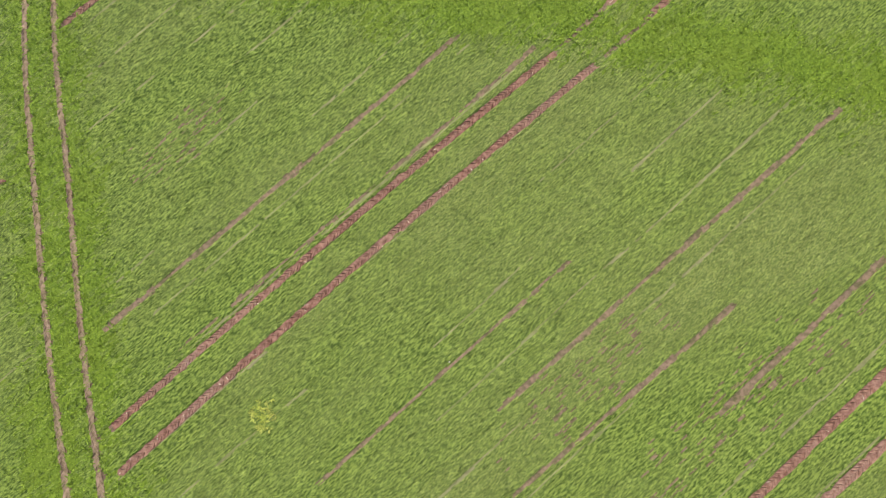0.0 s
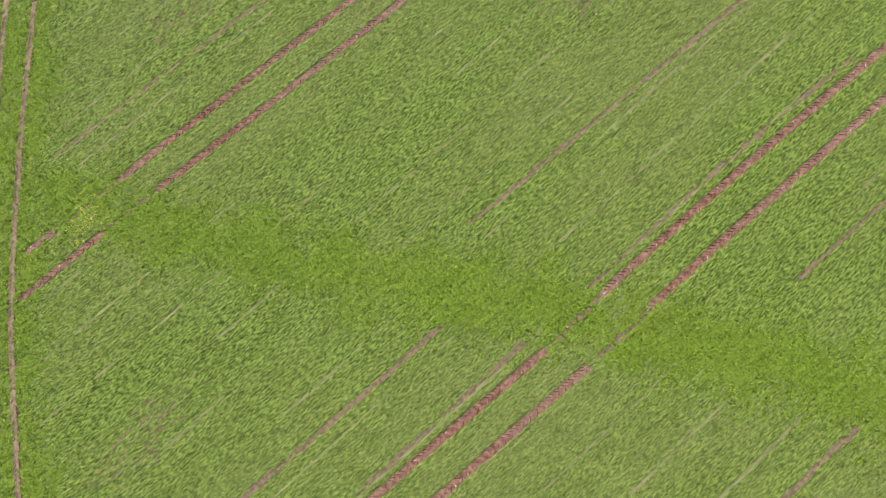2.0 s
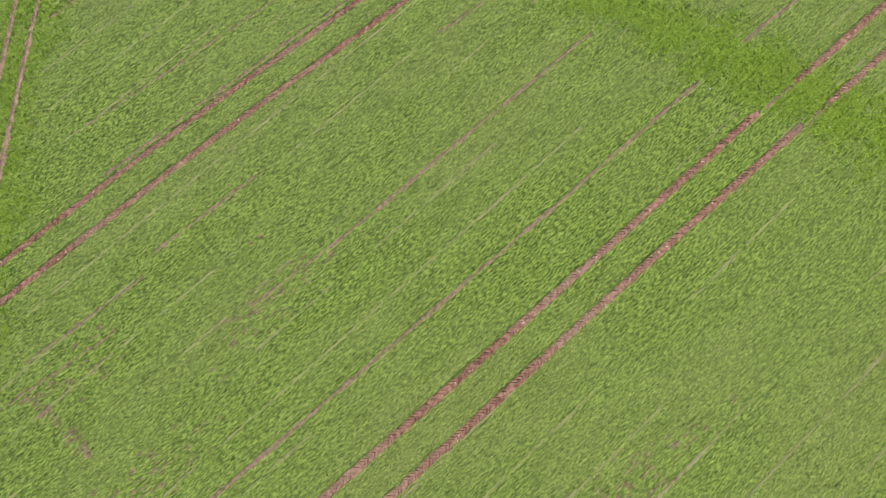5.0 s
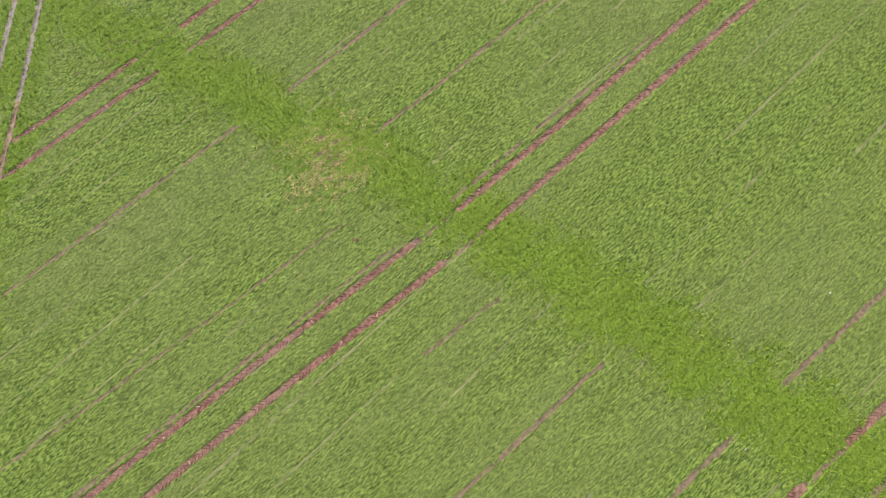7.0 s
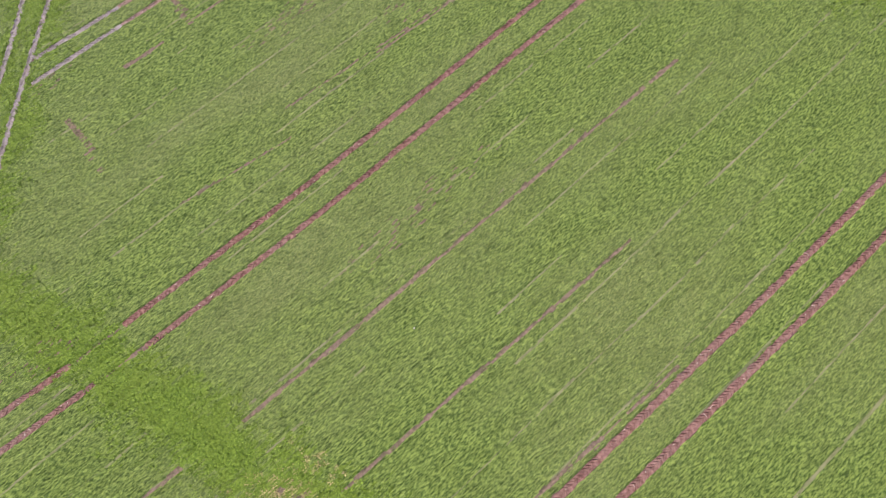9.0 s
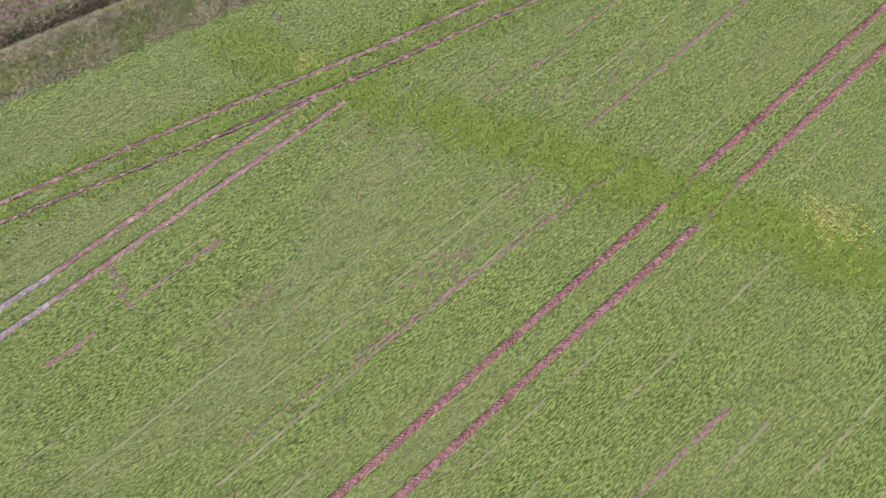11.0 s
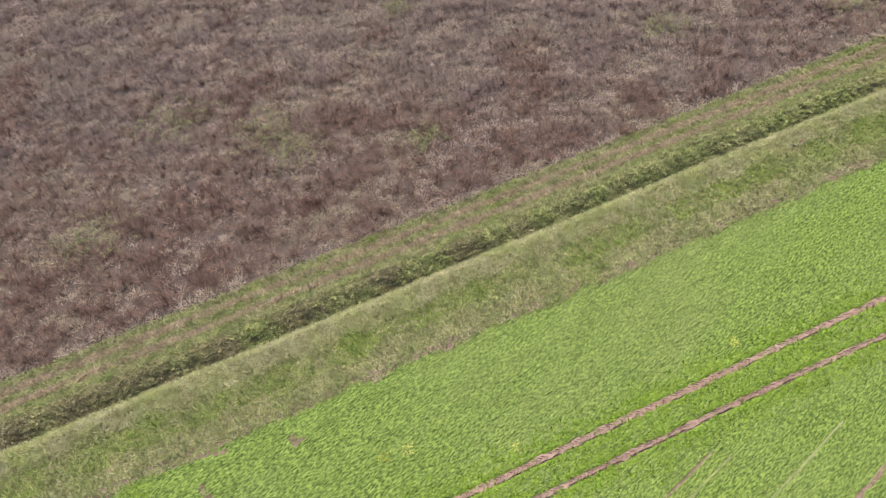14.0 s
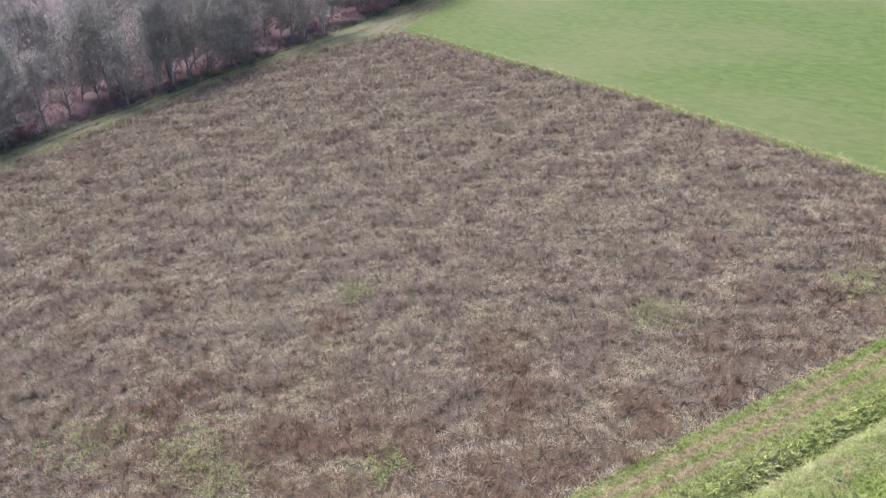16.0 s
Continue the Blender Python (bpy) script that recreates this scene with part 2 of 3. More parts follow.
def across(x, y):
    """How far a place lies from the ditch's line, measured along x."""
    return x - LEAN * (y - 50.0)


# ---------------------------------------------------------------- ground, one sheet with the ditch in it
COLUMNS = [-3000, -900, -400, -250, -180, -145, -127.8, -126.8, -126.0, -125.3, -124.9, -124.5, -124.1, -123.7, -123.25, -122.85, -122.5,
           -122.25, -122.0, -121.65, -121.2, -120.8, -119.6, -118.3, -116.8, -115.4, -114.0, -100, -60, -20, 30, 100, 400, 900, 3000]
DEPTH = {-124.1: 0.06, -123.7: -0.08, -123.25: -0.4, -122.85: -0.74, -122.5: -0.98, -122.25: -1.0, -122.0: -0.85, -121.65: -0.5,
         -121.2: -0.06, -120.8: 0.12, -119.6: 0.08, -124.9: -0.04, -126.0: -0.03}
ROWS_Y = [-3000, -900, -300, -60, 0, 20] + [30 + 0.8 * i for i in range(176)] + [180, 220, 400, 900, 3000]


def build_ground():
    rng = np.random.default_rng(4)
    verts, faces, index = [], [], []
    for y in ROWS_Y:
        near = 25 < y < 175
        wave = 0.10 * math.sin(y * 0.9) + 0.07 * math.sin(y * 2.3 + 1) if near else 0.0
        for c in COLUMNS:
            inside = near and -125 < c < -119
            jx = wave + rng.normal(0, 0.06) if inside else 0.0
            jz = rng.normal(0, 0.05) if inside and c in DEPTH else 0.0
            verts.append((c + LEAN * (y - 50) + jx, y, DEPTH.get(c, 0.0) + jz))
    w = len(COLUMNS)
    for r in range(len(ROWS_Y) - 1):
        for c in range(w - 1):
            faces.append((r * w + c, r * w + c + 1, (r + 1) * w + c + 1, (r + 1) * w + c))
            mid = (COLUMNS[c] + COLUMNS[c + 1]) / 2
            index.append(3 if mid < -127.5 else 2 if -122.52 < mid < -122.1 else 1 if mid < -114.8 else 0)
    ground = new("ground", mesh_of("ground", verts, faces, [CROP_FLOOR, MARGIN, WET, THICKET_FLOOR], index))
    tagged(ground, "flat farmland ground with a straight grassy drainage ditch", "ground", kind="structure")


build_ground()


FAR_EDGE = ([50, 96, 110, 127, 140, 150, 162, 174, 178, 185, 190.5, 200, 250],
            [-210, -217.8, -219.7, -222.3, -225.3, -225, -221.5, -216.5, -219.1, -221.8, -224.2, -227.6, -243])
WOOD_EDGE = ([50, 98, 121, 141, 167, 187, 197, 250], [-219, -226.0, -227.6, -228.8, -231.2, -234, -235.6, -248])


def far_edge(y):
    """Where the thicket ends and the farm path begins."""
    return np.interp(y, *FAR_EDGE)


def wood_edge(y):
    return np.interp(y, *WOOD_EDGE)


def top_edge(x):
    """The straight side of the thicket towards the far field."""
    return np.interp(x, [-211.5, -155, -116, -90], [175.6, 167.2, 159.8, 154.6])


def sheet(name, corners, z, material, label, category):
    ob = new(name, mesh_of(name, [(x, y, z) for x, y in corners], [tuple(range(len(corners)))], [material]))
    return tagged(ob, label, category, kind="structure")


sheet("field_beyond", [(-99, 157.0), (-116, 160.5), (-155, 168.0), (-210.5, 176.3), (-217.2, 176.8), (-219.1, 178.2), (-224.2, 190.5), (-227.6, 199.6), (-242.8, 250), (-400, 900), (900, 900), (900, 157.0)], 0.02, FAR_CROP,
      "smooth green field of young crop beyond the thicket", "field")
sheet("farm_path", [(x + 1.0, y) for y, x in zip(*FAR_EDGE)] + [(x - 1.5, y) for y, x in reversed(list(zip(*WOOD_EDGE)))], 0.025, PATH_TURF, "worn grassy farm path along the wood", "path")
sheet("woodland_floor", [(x - 1.4, y) for y, x in zip(*WOOD_EDGE)] + [(-440, 300), (-440, 0), (-212, 0)], 0.03, LITTER, "brown leaf litter under the bare wood", "forest floor")

# ---------------------------------------------------------------- wheel tracks
# Pairs of ruts lie 24 m apart and run along y; each piece: chain of plan points, width, depth of the tyre print.
TRAMS_EAST = [
    [(-1.33, -38.5), (-1.4, -30.5), (-1.35, -22.5), (-1.18, -14.5), (-0.9, -6.5)], [(0.9, -39.7), (0.82, -31.0), (0.81, -22.3), (0.95, -13.7), (1.22, -5.0)],
    [(-1.08, -2.4), (-1.06, 3.0), (-0.95, 8.5), (-0.78, 13.9), (-0.56, 19.3), (-0.3, 36)], [(1.12, -1.05), (1.13, 3.4), (1.25, 7.9), (1.38, 12.4), (1.5, 16.9), (1.75, 36)],
    [(23.0, -22), (22.96, -15.9), (22.89, -6.9), (22.9, 3)], [(25.1, -20), (25.11, -13.3), (25.13, -9.4), (25.2, 3)],
]
TRAMS_MIDDLE = [
    [(-25.81, -25.2), (-25.75, -22.5)], [(-23.62, -26.8), (-23.52, -20.9)],
    [(-25.75, -18.4), (-25.41, -5.4), (-25.06, 7.7), (-24.78, 20.7), (-24.54, 33.7)], [(-23.5, -17.0), (-23.02, -4.2), (-22.76, 8.6), (-22.55, 21.4), (-22.22, 34.1)],
    [(-24.34, 36.9), (-24.2, 41.8), (-23.9, 60)], [(-22.03, 37.1), (-21.95, 41), (-21.7, 60)],
    [(-50.3, -7.1), (-50.1, 1.8), (-49.75, 10.7), (-49.22, 19.6), (-48.6, 28.5)], [(-48.0, -8.8), (-47.85, 0.6), (-47.55, 10.0), (-46.97, 19.4), (-46.38, 28.8)],
    [(-48.35, 31.9), (-48.17, 40.6), (-48.01, 49.3), (-47.88, 58), (-47.8, 80)], [(-46.11, 32.4), (-46.01, 40.1), (-45.83, 47.8), (-45.66, 55.5), (-45.5, 80)],
]
TRAMS_WEST = [
    [(-74.44, 13.9), (-73.73, 24.1)], [(-72.3, 12.3), (-71.95, 18.7), (-71.55, 25.1)],
    [(-73.65, 27.8), (-73.47, 39.3), (-73.52, 50.9), (-73.65, 62.4), (-73.71, 74.0)], [(-71.38, 28.1), (-71.1, 39.8), (-71.18, 51.5), (-71.33, 63.1), (-71.3, 74.8)],
    [(-73.88, 77.5), (-73.87, 82), (-73.92, 86.5), (-73.97, 91), (-74.0, 95.5), (-74.2, 122)], [(-71.6, 78.5), (-71.64, 82), (-71.7, 85.4), (-71.76, 88.9), (-71.83, 92.3), (-72.1, 122)],
    [(-98.71, 34.2), (-98.3, 41.8), (-98.22, 49.4), (-98.1, 57.0), (-97.7, 64.0)], [(-96.5, 32.9), (-96.35, 41.0), (-96.17, 49.1), (-95.95, 57.2), (-95.7, 65.3)],
]
TRAMLINES = TRAMS_EAST + TRAMS_MIDDLE + TRAMS_WEST
HEADLAND = [
    [(6, -45.3), (0.0, -42.5), (-6.7, -39.2), (-15.4, -34.5), (-23.9, -29.7), (-32.0, -24.1), (-42.4, -16.7), (-59.0, -2.6), (-78.1, 13.7), (-101.3, 33.3), (-107.5, 38.4)],
    [(6, -43.3), (1.0, -40.9), (-5.9, -37.4), (-14.5, -32.6), (-23.7, -27.5), (-31.0, -22.6), (-40.9, -15.3), (-57.3, -2.0), (-77.2, 15.8), (-99.6, 34.6), (-105.6, 40.0)],
    [(-108.0, 37.6), (-106.4, 42.8), (-103.0, 54.8), (-99.1, 67.0), (-95.9, 78.2), (-92.1, 91.2), (-88.1, 104.6), (-84.5, 116), (-80.5, 130)],
    [(-106.0, 37.6), (-104.7, 42.1), (-100.9, 53.6), (-97.3, 65.7), (-94.3, 76.4), (-91.0, 87.6), (-88.5, 95.9), (-84.6, 107.8), (-81.0, 118.5), (-77.4, 130)],
]
SECOND_WHEEL = [
    [(-2.23, -33.2), (-2.09, -24.5), (-2.02, -15.9), (-2.0, -7.3)], [(-1.87, -2.6), (-1.92, 4.0), (-1.77, 10.6), (-1.4, 17.2)],
    [(-50.7, 1.6), (-50.35, 10.0), (-49.9, 18.5), (-49.3, 27.0)], [(-49.15, 31.9), (-49.0, 37.7), (-48.8, 43.4), (-48.6, 49.2)],
]
# thin bare lines left by the drill's wheels: x, first y, last y, lean in x over the length, width
LINES_EAST = [(-6.02, -36.3, -9.8, 0.4, 0.22), (11.65, -22.5, 1.9, 0.35, 0.19), (19.02, -14.4, -2.8, -0.06, 0.24), (8.32, -31.9, -14.7, 0.09, 0.12), (15.26, -24.7, -9.8, 0.46, 0.16),
              (-8.94, -4.9, 18.3, 0.75, 0.17), (5.16, 5.1, 12.1, 0.2, 0.12), (-0.95, -6.5, -2.4, -0.1, 0.16), (1.2, -5.0, -1.05, -0.05, 0.16)]
LINES_MIDDLE = [(-29.99, -20.6, -5.9, 0.47, 0.13), (-29.45, -5.9, 17.4, 0.64, 0.17), (-28.81, 17.4, 32.6, 0.32, 0.17), (-28.44, 36.9, 46.9, 0.51, 0.17), (-36.6, 4.0, 9.4, 0.3, 0.1),
                (-36.23, 9.4, 30.9, 0.47, 0.17), (-43.45, -8.5, 0.1, 0.57, 0.1), (-43.79, 1.3, 9.2, 0.37, 0.12), (-43.0, 24.0, 29.4, 0.5, 0.13), (-42.4, -13.4, -3.3, 1.2, 0.08),
                (-25.75, -22.5, -18.4, 0, 0.12), (-23.55, -20.9, -17.0, 0, 0.16), (-48.5, 28.5, 31.8, 0.1, 0.12), (-46.3, 28.8, 32.4, 0.15, 0.12), (-24.5, 33.7, 36.9, 0.15, 0.12),
                (-22.1, 34.1, 37.0, 0.05, 0.14), (-54.9, 2.3, 26.0, 2.1, 0.08)]
LINES_WEST = [(-64.65, 5.7, 25.7, 1.05, 0.17), (-63.31, 29.4, 66.2, 0.54, 0.2), (-56.3, 31.3, 53.4, 0.6, 0.15), (-78.64, 34.9, 43.4, 1.2, 0.08), (-79.75, 45.1, 61.7, 1.2, 0.08),
              (-78.81, 52.4, 72.1, 0.92, 0.14), (-81.5, 75.0, 100.5, 0.1, 0.18), (-88.5, 71.8, 78.8, 0.6, 0.14), (-88.38, 80.5, 89.6, 0.06, 0.1), (-77.63, 71.8, 77.4, 0.25, 0.08),
              (-92.4, 44.7, 51.7, 0.21, 0.26), (-92.24, 38.8, 42.2, 0.06, 0.24), (-73.72, 24.1, 27.8, 0.05, 0.12), (-71.5, 25.1, 28.1, 0.05, 0.12), (-73.75, 74.0, 77.5, -0.1, 0.14),
              (-71.3, 74.8, 78.5, -0.3, 0.14), (-81.2, 66.9, 70.7, 0, 0.08)]
DRILL_LINES = LINES_EAST + LINES_MIDDLE + LINES_WEST


def smooth(pts, step=0.5):
    """Points every step along a curve through pts."""
    p = np.array(pts, float)
    d = np.r_[0, np.cumsum(np.hypot(*np.diff(p, axis=0).T))]
    t = np.arange(0, d[-1] + step / 2, step)
    if len(p) < 3:
        return np.stack([np.interp(t, d, p[:, 0]), np.interp(t, d, p[:, 1])], 1)
    slope = np.gradient(p, d, axis=0)
    k = np.clip(np.searchsorted(d, t, "right") - 1, 0, len(d) - 2)
    h = (d[k + 1] - d[k])[:, None]
    u = ((t - d[k]) / (d[k + 1] - d[k]))[:, None]
    return ((2 * u ** 3 - 3 * u ** 2 + 1) * p[k] + (u ** 3 - 2 * u ** 2 + u) * h * slope[k]
            + (-2 * u ** 3 + 3 * u ** 2) * p[k + 1] + (u ** 3 - u ** 2) * h * slope[k + 1])


def rut(name, pts, width, material, lugs, seed, label, ragged=0.025, lift=0.0):
    """A strip of pressed soil with uneven edges and the chevron print of a tractor tyre."""
    rng = np.random.default_rng(seed)
    line = smooth(pts, 0.35)
    tangent = np.gradient(line, axis=0)
    tangent /= np.linalg.norm(tangent, axis=1)[:, None]
    side = np.stack([tangent[:, 1], -tangent[:, 0]], 1)
    verts, faces = [], []
    steps = (-0.5, -0.36, 0.0, 0.36, 0.5)
    for i, (p, s) in enumerate(zip(line, side)):
        for k, o in enumerate(steps):
            far = o * width + (rng.normal(0, ragged) if abs(o) == 0.5 else 0)
            verts.append((*(p + s * far), 0.012 + (0.03 if abs(o) == 0.5 and not lift else lift + rng.uniform(0, 0.012))))
        if i:
            b = 5 * i
            faces += [(b - 5 + k, b - 4 + k, b + k + 1, b + k) for k in range(4)]
    if lugs:
        count = int((len(line) - 3) * 0.35 / 0.24)
        for j in range(count):
            at = 1 + j * 0.24 / 0.35
            i = int(at)
            p, t, s = line[i] + (line[i + 1] - line[i]) * (at - i), tangent[i], side[i]
            if rng.uniform() < 0.12:
                continue
            for hand_side in (-1, 1):
                shift = 0.12 * (hand_side > 0)
                a0 = p + t * (shift + 0.10) + s * hand_side * 0.02
                a1 = p + t * (shift - 0.09) + s * hand_side * width * 0.44
                b = len(verts)
                wide, up = t * 0.068, 0.05 * rng.uniform(0.5, 1.4)
                for q in (a0, a1):
                    for o, z in ((-1, 0.006 + lift), (-0.35, 0.016 + up + lift), (0.3, 0.016 + up + lift), (1, 0.006 + lift)):
                        verts.append((*(q + wide * o), z))
                faces += [(b + k, b + k + 1, b + k + 5, b + k + 4) for k in range(3)]
    ob = new(name, mesh_of(name, verts, faces, [material]))
    return tagged(ob, label, "wheel track", "wheel tracks in the crop", "structure")


for i, pts in enumerate(TRAMLINES):
    if pts[0][0] < -94:
        # first stretch: the pale colour stands in for reflection off wet soil
        rut("wheel_track", pts[:2], 0.55, SHEEN_SOIL, True, 100 + i, "wet tractor rut with a pale painted sheen and a chevron tyre print")
        rut("wheel_track", pts[1:], 0.44, PALE_SOIL, True, 130 + i, "reddish bare tractor rut with a chevron tyre print")
    else:
        rut("wheel_track", pts, 0.45, SOIL, True, 100 + i, "reddish bare tractor rut with a chevron tyre print")
for i, pts in enumerate(HEADLAND):
    if i < 2:
        rut("headland_track", pts[:7], 0.36, TRACK_SOIL, True, 200 + i, "worn reddish-brown headland wheel track in grass", 0.035, 0.05)
        rut("headland_track", pts[6:9], 0.38, PALE_SOIL, True, 205 + i, "worn pale brown headland wheel track in grass", 0.05, 0.05)
        # last stretch: wet sheen painted as a paler soil colour
        rut("headland_track", pts[8:], 0.46, SHEEN_SOIL, True, 210 + i, "pale headland wheel track in grass with a painted wet sheen", 0.06, 0.05)
    else:
        rut("headland_track", pts, 0.40 if i == 2 else 0.28, PALE_SOIL, True, 200 + i, "worn pale brown headland wheel track in grass", 0.06, 0.05)
# ---------------------------------------------------------------- the crop
BANDS = [([(-27.8, -22.3), (-14.6, -14.0), (-2.6, -5.2), (5.6, 0.0), (12.7, 4.6), (21.1, 9.8)], 1.7),
         ([(-81.3, 22.6), (-68.4, 26.5), (-58.8, 28.9), (-52.6, 31.0), (-40.5, 33.3), (-29.9, 35.2), (-22.0, 36.7), (-11.7, 38.5)], 1.85),
         ([(-107.6, 62.4), (-97.9, 65.0), (-91.0, 67.8), (-85.4, 70.3), (-76.5, 73.5), (-69.7, 76.5), (-61.5, 78.8), (-49.4, 81.4)], 1.75)]
BARE = [([(-41.7, -9.4), (-39.2, -9.0), (-36.3, -8.4)], 0.28), ([(-91.0, 33.0), (-88.2, 32.9), (-85.2, 32.6)], 0.2), ([(-96.0, 45.2), (-94.2, 45.0), (-92.2, 44.6)], 0.25),
        ([(-110.0, 66.4), (-108.9, 68.4)], 0.35), ([(-107.6, 66.3), (-106.4, 66.2)], 0.25), ([(-106.5, 72.0), (-106.0, 72.3)], 0.3)]
# places where the crop is thin: middle, half length along y, half width
THIN = [(-83.9, 79.4, 5, 1.2), (-85.4, 75.9, 4, 0.9), (-88.2, 65.0, 5, 0.9), (-92.6, 66.0, 3, 1.6), (19.3, -12.7, 7, 1.6), (13.6, -17.8, 5, 1.4), (-32.5, -7.2, 5, 1.5), (-36.1, 4.9, 6, 1.2),
        (-80.3, 61.0, 6, 1.5), (-40.9, -6.2, 3, 1.5), (-12.1, -26.1, 4, 1.5), (-14.8, 11.2, 6, 1.5), (-66.7, 45.7, 6, 1.0), (-86.6, 51.3, 5, 1.0), (-75.8, 22.7, 2.5, 1.2), (-96.1, 33.6, 1.6, 0.9)]
YELLOW = [(-57.0, 28.5, 3.0), (-101.0, 65.6, 1.5), (-66.2, 79.6, 1.8), (3.7, -32.0, 0.8), (-25.1, -21.2, 1.2), (-92.0, 96.9, 0.5), (-101.3, 75.8, 0.4), (-100.6, 77.1, 0.4), (-96.3, 81.8, 0.35)]


def crop_edge(y):
    return -114.67 + 0.2915 * (y - 50.0)


def bareness(x, y, rng):
    """How far a place lies outside the wheel tracks and bare patches, in metres; below nothing inside them."""
    clear = np.full(x.shape, 9.0)
    for pts in TRAMLINES:
        clear = np.minimum(clear, from_line(x, y, smooth(pts, 2.0)) - 0.215 - 0.05 * field_noise(x, y, 0.5, 6))
    for pts in HEADLAND:
        clear = np.minimum(clear, from_line(x, y, smooth(pts, 2.0)) - 0.23 - 0.05 * field_noise(x, y, 1.2, 8))
    ragged, chance = 0.06 * field_noise(x, y, 0.6, 7) + 0.05 * field_noise(x, y, 3.0, 9), rng.uniform(0, 1, x.shape)
    for pts in SECOND_WHEEL:
        clear = np.where((from_line(x, y, pts) < 0.11 + ragged) & (chance < 0.9) & (clear > 0.05), -0.02, clear)
    for lx, y0, y1, dx, w in DRILL_LINES:
        line = np.abs(x - lx - dx * (y - y0) / (y1 - y0))
        clear = np.where((line < 0.47 * w + 0.044 + 0.8 * ragged * w / 0.2) & (y > y0) & (y < y1) & (chance < 0.82 + 1.3 * w) & (clear > 0.05), -0.02, clear)
    for pts, w in BARE:
        line = from_line(x, y, pts) - w - 0.14 * field_noise(x, y, 0.6, 10)
        clear = np.where((line < 0) & (chance < 0.8), -0.02, clear)
    for cx, cy, ly, lx in THIN:
        near = np.hypot((x - cx) / lx, (y - cy) / ly) + 0.5 * field_noise(x, y, 1.4, 23)
        clear = np.where(rng.uniform(0, 1, x.shape) < 0.22 * np.clip(1.2 - near, 0, 1) * (clear > 0.1), -0.02, clear)
    for cx, cy, r in YELLOW[:1]:
        near = np.hypot(x - cx, y - cy) / r + 0.45 * field_noise(x, y, 0.9, 24)
        clear = np.where(rng.uniform(0, 1, x.shape) < 0.7 * (near < 0.2), -0.02, clear)
    return clear


def seam_at(x, y):
    """Whether a place lies on one of the thin lines between the drill's passes."""
    return (np.abs((x + 0.05 * field_noise(x, y, 7.0, 46)) % 2.95 - 1.1) < 0.055) & (field_noise(x * 2.2, y * 0.35, 7.0, 45) > -0.15) & (across(x, y) > -99)


def in_field(x, y):
    s, q = (-(x - 12) + (y + 29)) * 0.7071, ((x - 12) + (y + 29)) * 0.7071
    return (s > -6) & (q > -40) & (q < 40) & (x > crop_edge(y) + 0.35 * field_noise(x, y, 2.0, 3))


def lushness(x, y):
    """Below nothing in the taller bands of crop."""
    band = np.full(x.shape, 9.0)
    for pts, w in BANDS:
        band = np.minimum(band, from_line(x, y, pts) - w - 0.8 * field_noise(x, y, 3.0, 31))
    for pts in (HEADLAND[0], HEADLAND[1]):
        band = np.minimum(band, from_line(x, y, pts) - 1.3 - 0.8 * field_noise(x, y, 3.0, 33))
    for pts in (HEADLAND[2], HEADLAND[3]):
        band = np.minimum(band, from_line(x, y, pts) - 0.7 - 0.5 * field_noise(x, y, 3.0, 35))
    return band


def build_canopy():
    """The closed leaf cover: an uneven sheet, ridged along the drilled rows, that drops to the soil in the ruts."""
    rng = np.random.default_rng(15)
    xs, ys = np.arange(-118, 45, 0.083), np.arange(-62, 150, 0.45)
    x, y = np.meshgrid(xs, ys, indexing="ij")
    used = in_field(x, y)
    flat = np.full(x.shape, 9.0)
    flat[used] = bareness(x[used], y[used], rng)
    band = np.full(x.shape, 9.0)
    band[used] = lushness(x[used], y[used])
    row = np.where(np.arange(len(xs)) % 2 == 0, 0.036, -0.036)[:, None] * (1 + 0.4 * rng.normal(0, 1, x.shape))
    z = 0.095 + row + rng.normal(0, 0.026, x.shape) + 0.06 * np.clip(-band, 0, 0.6)
    seam = seam_at(x, y) & (rng.uniform(0, 1, x.shape) < 0.9) & (band > 0)
    z = np.where(seam, z - 0.035, z)
    z = np.clip(z, 0.03, 0.3) * np.clip(flat / 0.05, 0, 1) - 0.03 * (flat < 0)
    thin = flat == -0.02
    z = np.where(thin, 0.055, z)
    px = x + rng.normal(0, 0.012, x.shape) * np.clip(flat / 0.6, 0.1, 1)
    py = y + rng.uniform(-0.12, 0.12, x.shape) * np.clip(flat / 0.6, 0.1, 1)
    number = -np.ones(x.shape, np.int64)
    number[used] = np.arange(used.sum())
    a, b, c, d = number[:-1, :-1], number[1:, :-1], number[1:, 1:], number[:-1, 1:]
    whole = (a >= 0) & (b >= 0) & (c >= 0) & (d >= 0)
    quads = np.stack([a[whole], b[whole], c[whole], d[whole]], 1).astype(np.int32)
    me = bpy.data.meshes.new("crop_canopy")
    me.vertices.add(int(used.sum()))
    me.loops.add(quads.size)
    me.polygons.add(len(quads))
    me.vertices.foreach_set("co", np.stack([px[used], py[used], z[used]], 1).astype(np.float32).ravel())
    me.loops.foreach_set("vertex_index", quads.ravel())
    me.polygons.foreach_set("loop_start", np.arange(0, quads.size, 4, dtype=np.int32))
    me.materials.append(CANOPY)
    for m in (SEAM, LUSH_CANOPY, THIN_SOIL):
        me.materials.append(m)
    me.polygons.foreach_set("material_index", np.where(thin[:-1, :-1], 3, np.where(band[:-1, :-1] + rng.normal(0, 0.7, a.shape) < 0, 2, seam[:-1, :-1]))[whole].astype(np.int32))
    me.update(calc_edges=True)
    tagged(new("crop_canopy", me), "closed low leaf cover of the green crop", "crop", kind="stuff")


